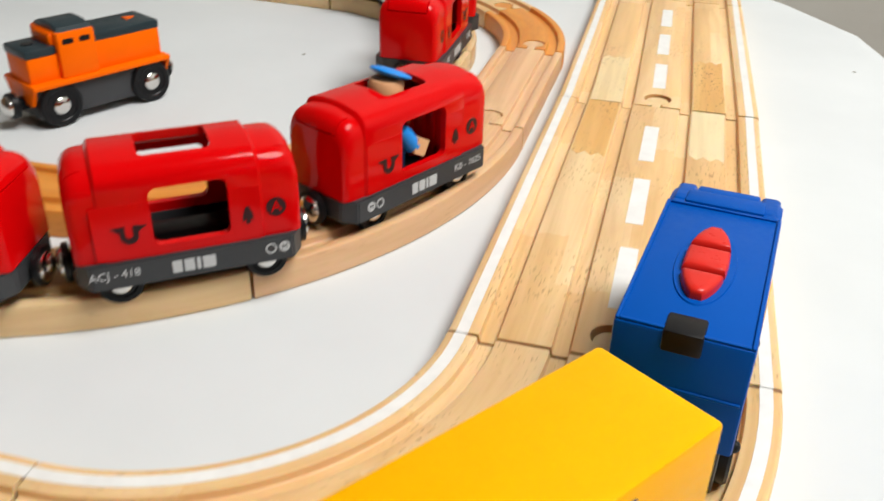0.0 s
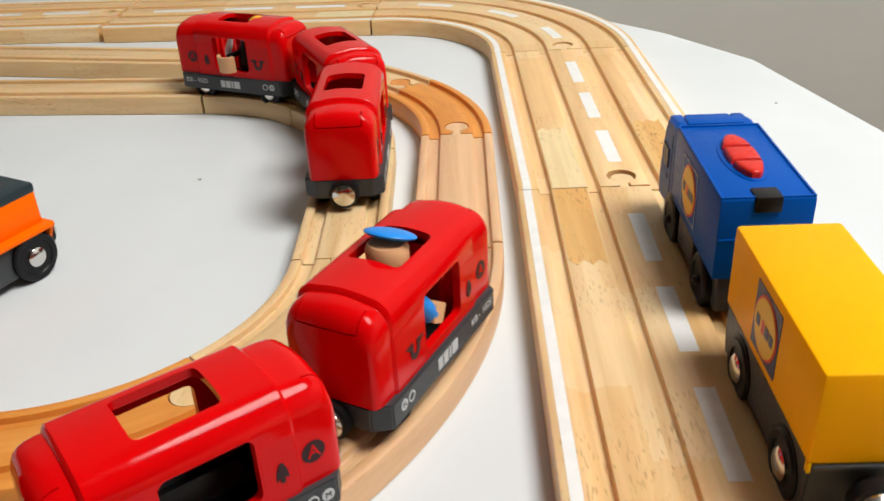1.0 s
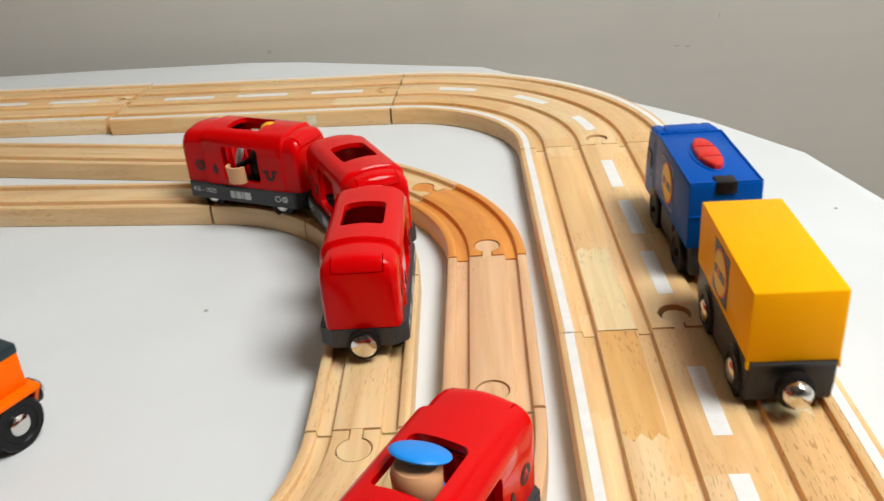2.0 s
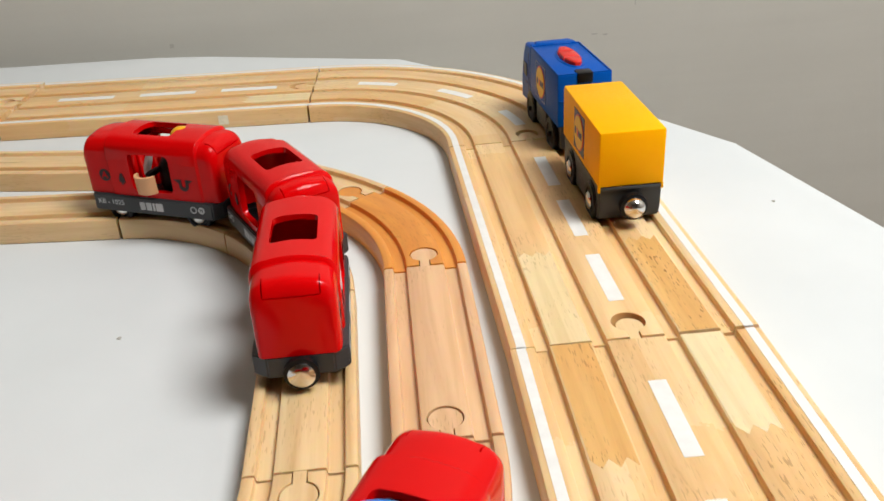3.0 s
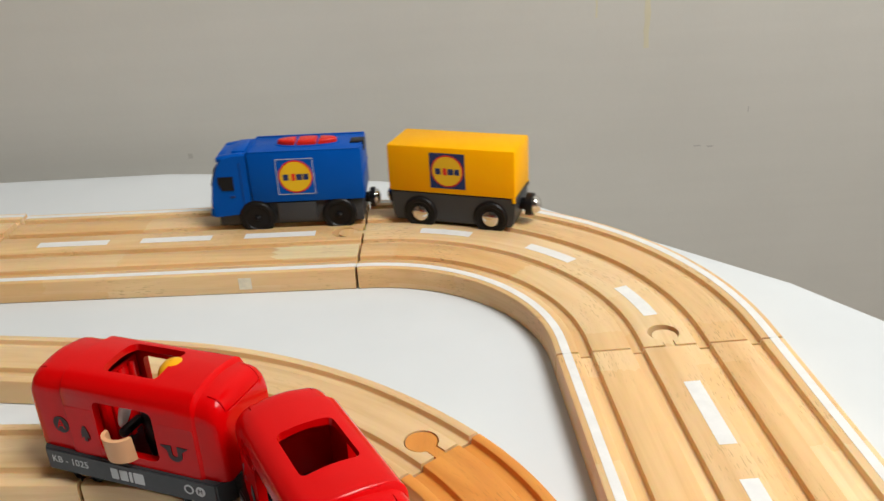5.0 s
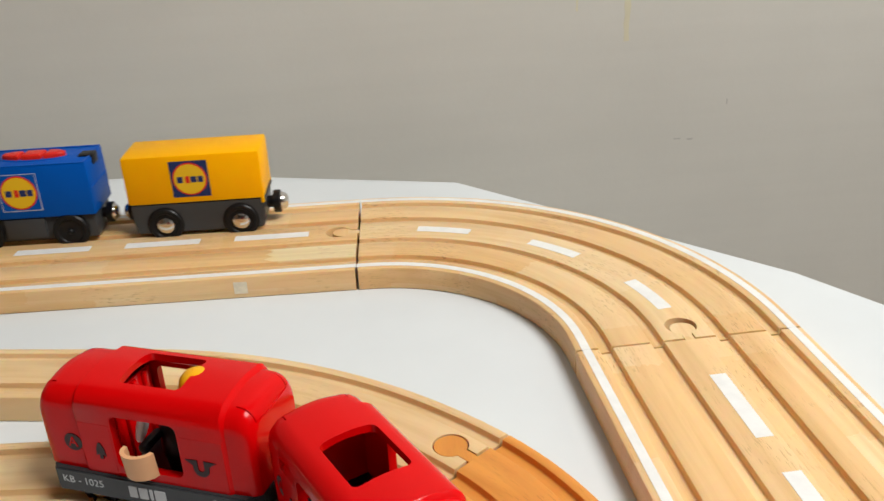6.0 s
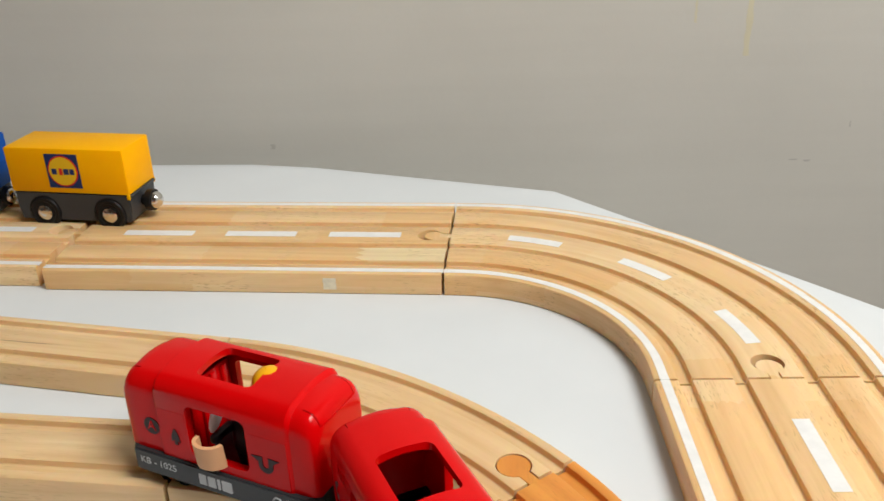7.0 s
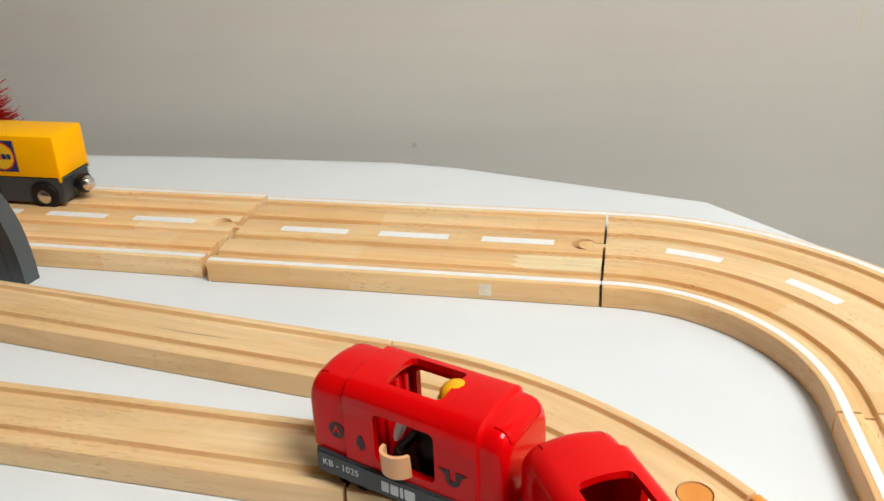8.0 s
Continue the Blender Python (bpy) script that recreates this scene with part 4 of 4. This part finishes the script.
def trailer():
    t = thing("toy_trailer", "yellow plastic toy trailer with dark grey base behind the lorry", "toy trailer")
    t.rotation_mode = "QUATERNION"
    b = part("cargo_box", box((-0.0385, -0.0163, 0.0200), (0.0385, 0.0163, 0.0483), 0.0012), YELLOW, t)
    bm = bmesh.new()
    plate_into(bm, [(-0.036, 0.0020), (0.036, 0.0020), (0.0375, 0.0090), (0.0378, 0.0201), (-0.0378, 0.0201), (-0.0375, 0.0090)], pose(0, 0.0156, 0, 90), 0.0312)
    bmesh.ops.bevel(bm, geom=bm.edges[:], offset=0.0007, segments=2, affect="EDGES")
    part("base", bm, GREY, t, "dark grey plastic base")
    part("rear_lip", box((-0.0390, -0.0150, 0.0182), (-0.0368, 0.0150, 0.0199), 0.0004), GREY, t)
    for s in (1, -1):
        part("corner_skirt", box((-0.0385, s * 0.0157 - 0.0006, 0.0172), (-0.0365, s * 0.0157 + 0.0006, 0.0206), 0.0004), YELLOW, b)
    for s in (1, -1):
        logo(b, side_face(s, 0.0015, 0.0163, 0.0343), 0.0212, NAVY)
        for x in (-0.0235, 0.0195):
            part("wheel_arch", lathe([(0, 0.0), (0, 0.0104), (0.0006, 0.0104), (0.0006, 0.0)], Matrix.Translation((x, s * 0.0154, 0.0075)) @ pose(0, 0, 0, 0, 0, 90 * s), 28), BLACK, t)
    for x in (-0.0235, 0.0195):
        for y in (-0.0168, 0.0168):
            wheel(t, x, y, 0.0070, 0.0100, 0.0050, 0.0047)
    coupling(t, -0.0370, 0.0115, -1, 0.0095, 0.0060)
    coupling(t, 0.0370, 0.0115, 1, 0.0070, 0.0050)
    return t


LORRY, TRAILER = lorry(), trailer()


# ---- orange locomotive, standing on the cloth ----
def locomotive():
    t = thing("toy_locomotive", "orange and slate-grey plastic toy locomotive standing on the cloth", "toy locomotive")
    part("long_hood", box((0.0055, -0.0118, 0.0240), (0.0440, 0.0118, 0.0400), 0.0008), ORANGE, t)
    bm = box((0.0052, -0.0122, 0.0392), (0.0445, 0.0122, 0.0442), 0.0014)
    part("hood_roof", bm, SLATE, t, "slate-grey hood roof")
    part("arrow_mark", plate([(-0.003, -0.0028), (0.003, 0.0), (-0.003, 0.0028)], Matrix.Translation((0.034, 0, 0.0442)), 0.0006), ORANGE, t)
    cab = part("cab", box((-0.0150, -0.0142, 0.0240), (0.0055, 0.0142, 0.0480), 0.0010), ORANGE, t)
    part("cab_front", box((-0.0172, -0.0098, 0.0372), (-0.0149, 0.0098, 0.0478), 0.0016, 3), ORANGE, cab)
    bm = bmesh.new()
    plate_into(bm, [(-0.0132, 0.0472), (-0.0118, 0.0496), (-0.0140 * 0.4, 0.0516), (0.0140 * 0.4, 0.0516), (0.0118, 0.0496), (0.0132, 0.0472)], Matrix.Translation((-0.0138, 0, 0)) @ pose(0, 0, 0, 90, 0, 90), 0.0188)
    bmesh.ops.bevel(bm, geom=bm.edges[:], offset=0.0008, segments=2, affect="EDGES")
    part("cab_roof", bm, SLATE, cab, "slate-grey cab roof")
    part("short_hood", box((-0.0312, -0.0112, 0.0240), (-0.0150, 0.0112, 0.0375), 0.0008), ORANGE, t)
    part("short_hood_roof", box((-0.0318, -0.0116, 0.0372), (-0.0151, 0.0116, 0.0418), 0.0012), SLATE, t)
    part("cap", lathe([(0, 0.0), (0, 0.0030), (0.0006, 0.0028), (0.0007, 0.0)], Matrix.Translation((-0.0245, 0, 0.0418)) @ pose(0, 0, 0, 0, -90), 20), BLACK, t)
    part("skirt", box((-0.0330, -0.0160, 0.0216), (0.0468, 0.0160, 0.0246), 0.0010), ORANGE, t)
    for x in (-0.0326, 0.0444):
        bm = plate([(-0.0150, 0.0), (0.0150, 0.0), (0.0105, -0.0088), (-0.0105, -0.0088)], Matrix.Translation((x, 0, 0.0217)) @ pose(0, 0, 0, 90, 0, 90), 0.0020)
        part("buffer_beam", bm, ORANGE, t)
    for s in (1, -1):
        for x in (-0.0096, -0.0004):
            part("cab_window", plate(rounded(0.0058, 0.0026, 0.0006), side_face(s, x, 0.0142, 0.0435), 0.0003), BLACK, cab)
    part("chassis", box((-0.0300, -0.0125, 0.0050), (0.0420, 0.0125, 0.0212), 0.0010), GREY, t, "dark grey chassis")
    for x in (-0.0190, 0.0339):
        for y in (-0.0150, 0.0150):
            wheel(t, x, y, 0.0116, 0.0116, 0.0058, 0.0046)
    coupling(t, -0.0330, 0.0125, -1, 0.0080, 0.0060)
    coupling(t, 0.0468, 0.0125, 1, 0.0070, 0.0052)
    return t


LOCO = locomotive()
LOCO.matrix_basis = pose(-0.2380, -0.0665, CLOTH_Z, 0, 0, 62.6) @ Matrix.Scale(0.955, 4)


# ---- tunnel arch and tinsel ----
def tunnel():
    t = thing("toy_tunnel", "dark grey plastic toy tunnel arch over the rail track", "toy tunnel")
    half, high, th = 0.043, 0.076, 0.008
    for x0, x1, grow in ((0.0, 0.010, 0.003), (0.0105, 0.115, 0.0)):
        bm = bmesh.new()
        n = 28

        def pt(k, r):
            a = math.pi * k / n
            c, u = math.cos(a), math.sin(a)
            return ((half + r) * (abs(c) ** 0.8) * (1 if c >= 0 else -1), (high + r) * u ** 0.95)
        outer = [pt(k, grow) for k in range(n + 1)]
        inner = [(y * (half - th) / half, z * (high - th) / high) for y, z in (pt(k, 0) for k in range(n + 1))]
        rows = []
        for x in (x0, x1):
            rows.append(([bm.verts.new((x, y, z)) for y, z in outer], [bm.verts.new((x, y, z)) for y, z in inner]))
        (oa, ia), (ob_, ib) = rows
        for k in range(n):
            bm.faces.new((oa[k], oa[k + 1], ob_[k + 1], ob_[k]))
            bm.faces.new((ia[k], ib[k], ib[k + 1], ia[k + 1]))
            bm.faces.new((oa[k], ia[k], ia[k + 1], oa[k + 1]))
            bm.faces.new((ob_[k], ob_[k + 1], ib[k + 1], ib[k]))
        for k in (0, n):
            bm.faces.new((oa[k], ob_[k], ib[k], ia[k]))
        part("portal" if grow else "vault", bm, TUNNEL, t, smooth=40)
    t.matrix_basis = pose(-0.4208, 0.2900, CLOTH_Z, 0, 0, 168.6)
    return t


tunnel()


def tinsel_tree(x, y, h, r, label):
    t = thing("tinsel_tree", label, "decoration")
    part("trunk", lathe([(0, 0.012), (0.004, 0.012), (0.005, 0.0025), (h * 0.95, 0.001), (h * 0.96, 0)], Matrix.Translation((x, y, CLOTH_Z)) @ pose(0, 0, 0, 0, -90), 12), BLACK, t)
    rnd = random.Random(5)
    bm = bmesh.new()
    for k in range(5200):
        z = h * (0.08 + 0.92 * rnd.random() ** 1.2)
        a = rnd.uniform(0, 2 * math.pi)
        reach = r * (1.02 - (z / h) ** 3) * rnd.uniform(0.7, 1.04) + 0.003
        d = Vector((math.cos(a), math.sin(a), rnd.uniform(-0.4, 0.5)))
        p = Vector((x, y, z))
        s = Vector((-d.y, d.x, rnd.uniform(-0.5, 0.5))) * 0.0011
        e = p + d * reach
        q = p + d * reach * 0.35
        bm.faces.new([bm.verts.new(v) for v in (q - s, q + s, e + s * 0.6, e - s * 0.6)])
    tagged(part("tinsel", bm, TINSEL, t, smooth=0), kind="stuff")


tinsel_tree(-0.574, 0.500, 0.092, 0.049, "small red tinsel tree standing on the white cloth")


# ---- what moves ----
def lane_points():
    """(s, x, y, heading) along the right-hand lane; s is 0 at the start of the second straight."""
    out, s = [], -0.0004 - 0.2222 - (NEAR_R - LANE) * radians(88.8) - 0.246
    for piece in (NEAR_STRAIGHT, NEAR_BEND, A_PTS, B_PTS, FAR_BEND, C_PTS, D_PTS, E_PTS):
        for x, y, h in piece:
            p = (x - math.sin(h) * LANE, y + math.cos(h) * LANE)
            if out:
                s += math.hypot(p[0] - out[-1][1], p[1] - out[-1][2])
            out.append((s, *p, math.degrees(h)))
    return out


LANE_PTS = lane_points()


def lane_pose(s):
    for a, b in zip(LANE_PTS, LANE_PTS[1:]):
        if s <= b[0] and b[0] > a[0]:
            break
    k = (s - a[0]) / (b[0] - a[0])
    return heading_pose(*(p + (q - p) * k for p, q in zip(a[1:], b[1:])))


ADVANCE = [(0.5, -0.2505), (0.7, -0.2165), (1.0, -0.1705), (1.5, -0.0960), (2.0, -0.0180), (2.5, 0.0600), (2.8, 0.1075),
           (3.0, 0.1390), (3.5, 0.2145), (4.0, 0.2886), (4.5, 0.3593), (4.7, 0.3885), (5.2, 0.4625), (5.8, 0.5503), (6.0, 0.5825), (6.5, 0.6445),
           (7.0, 0.7200), (7.5, 0.7970), (8.0, 0.8805)]


def advance(t):
    for (a, p), (b, q) in zip(ADVANCE, ADVANCE[1:]):
        if a <= t <= b:
            return p + (q - p) * (t - a) / (b - a)
    return ADVANCE[-1][1]


def on_two_axles(s, front, rear):
    """Sits on its axles, so that the body cuts the bend."""
    f, b = lane_pose(s + front).translation, lane_pose(s + rear).translation
    d = f - b
    h = math.atan2(d.y, d.x)
    m = b - Vector((math.cos(h), math.sin(h), 0)) * rear
    return heading_pose(m.x, m.y, math.degrees(h))


def ahead(s):
    """Where the lorry is when the trailer is at s: the coupling gives a little in the bend."""
    return s + 0.1040 + 0.0060 * max(0.0, 1 - abs(s - 0.215) / 0.09)


# both swing out of the near bend: seconds, x, y, heading
LORRY_START = [(0.0, 0.0692, -0.2289, 81.4), (0.3, 0.0736, -0.1870, 87.3)]
TRAILER_START = [(0.0, 0.0350, -0.3252, 54.2), (0.3, 0.0548, -0.2875, 67.5), (0.5, 0.0660, -0.2530, 77.7), (0.7, 0.0713, -0.2195, 83.5)]


def motions():
    times = [0.5, 0.7] + [1.0 + k * 0.2 for k in range(36)]
    walk(LORRY, [(t, heading_pose(x, y, h)) for t, x, y, h in LORRY_START]
         + [(t, on_two_axles(ahead(advance(t)), 0.0185, -0.0305)) for t in times])
    walk(TRAILER, [(t, heading_pose(x, y, h)) for t, x, y, h in TRAILER_START]
         + [(t, on_two_axles(advance(t), 0.0195, -0.0235)) for t in times[2:]])


motions()
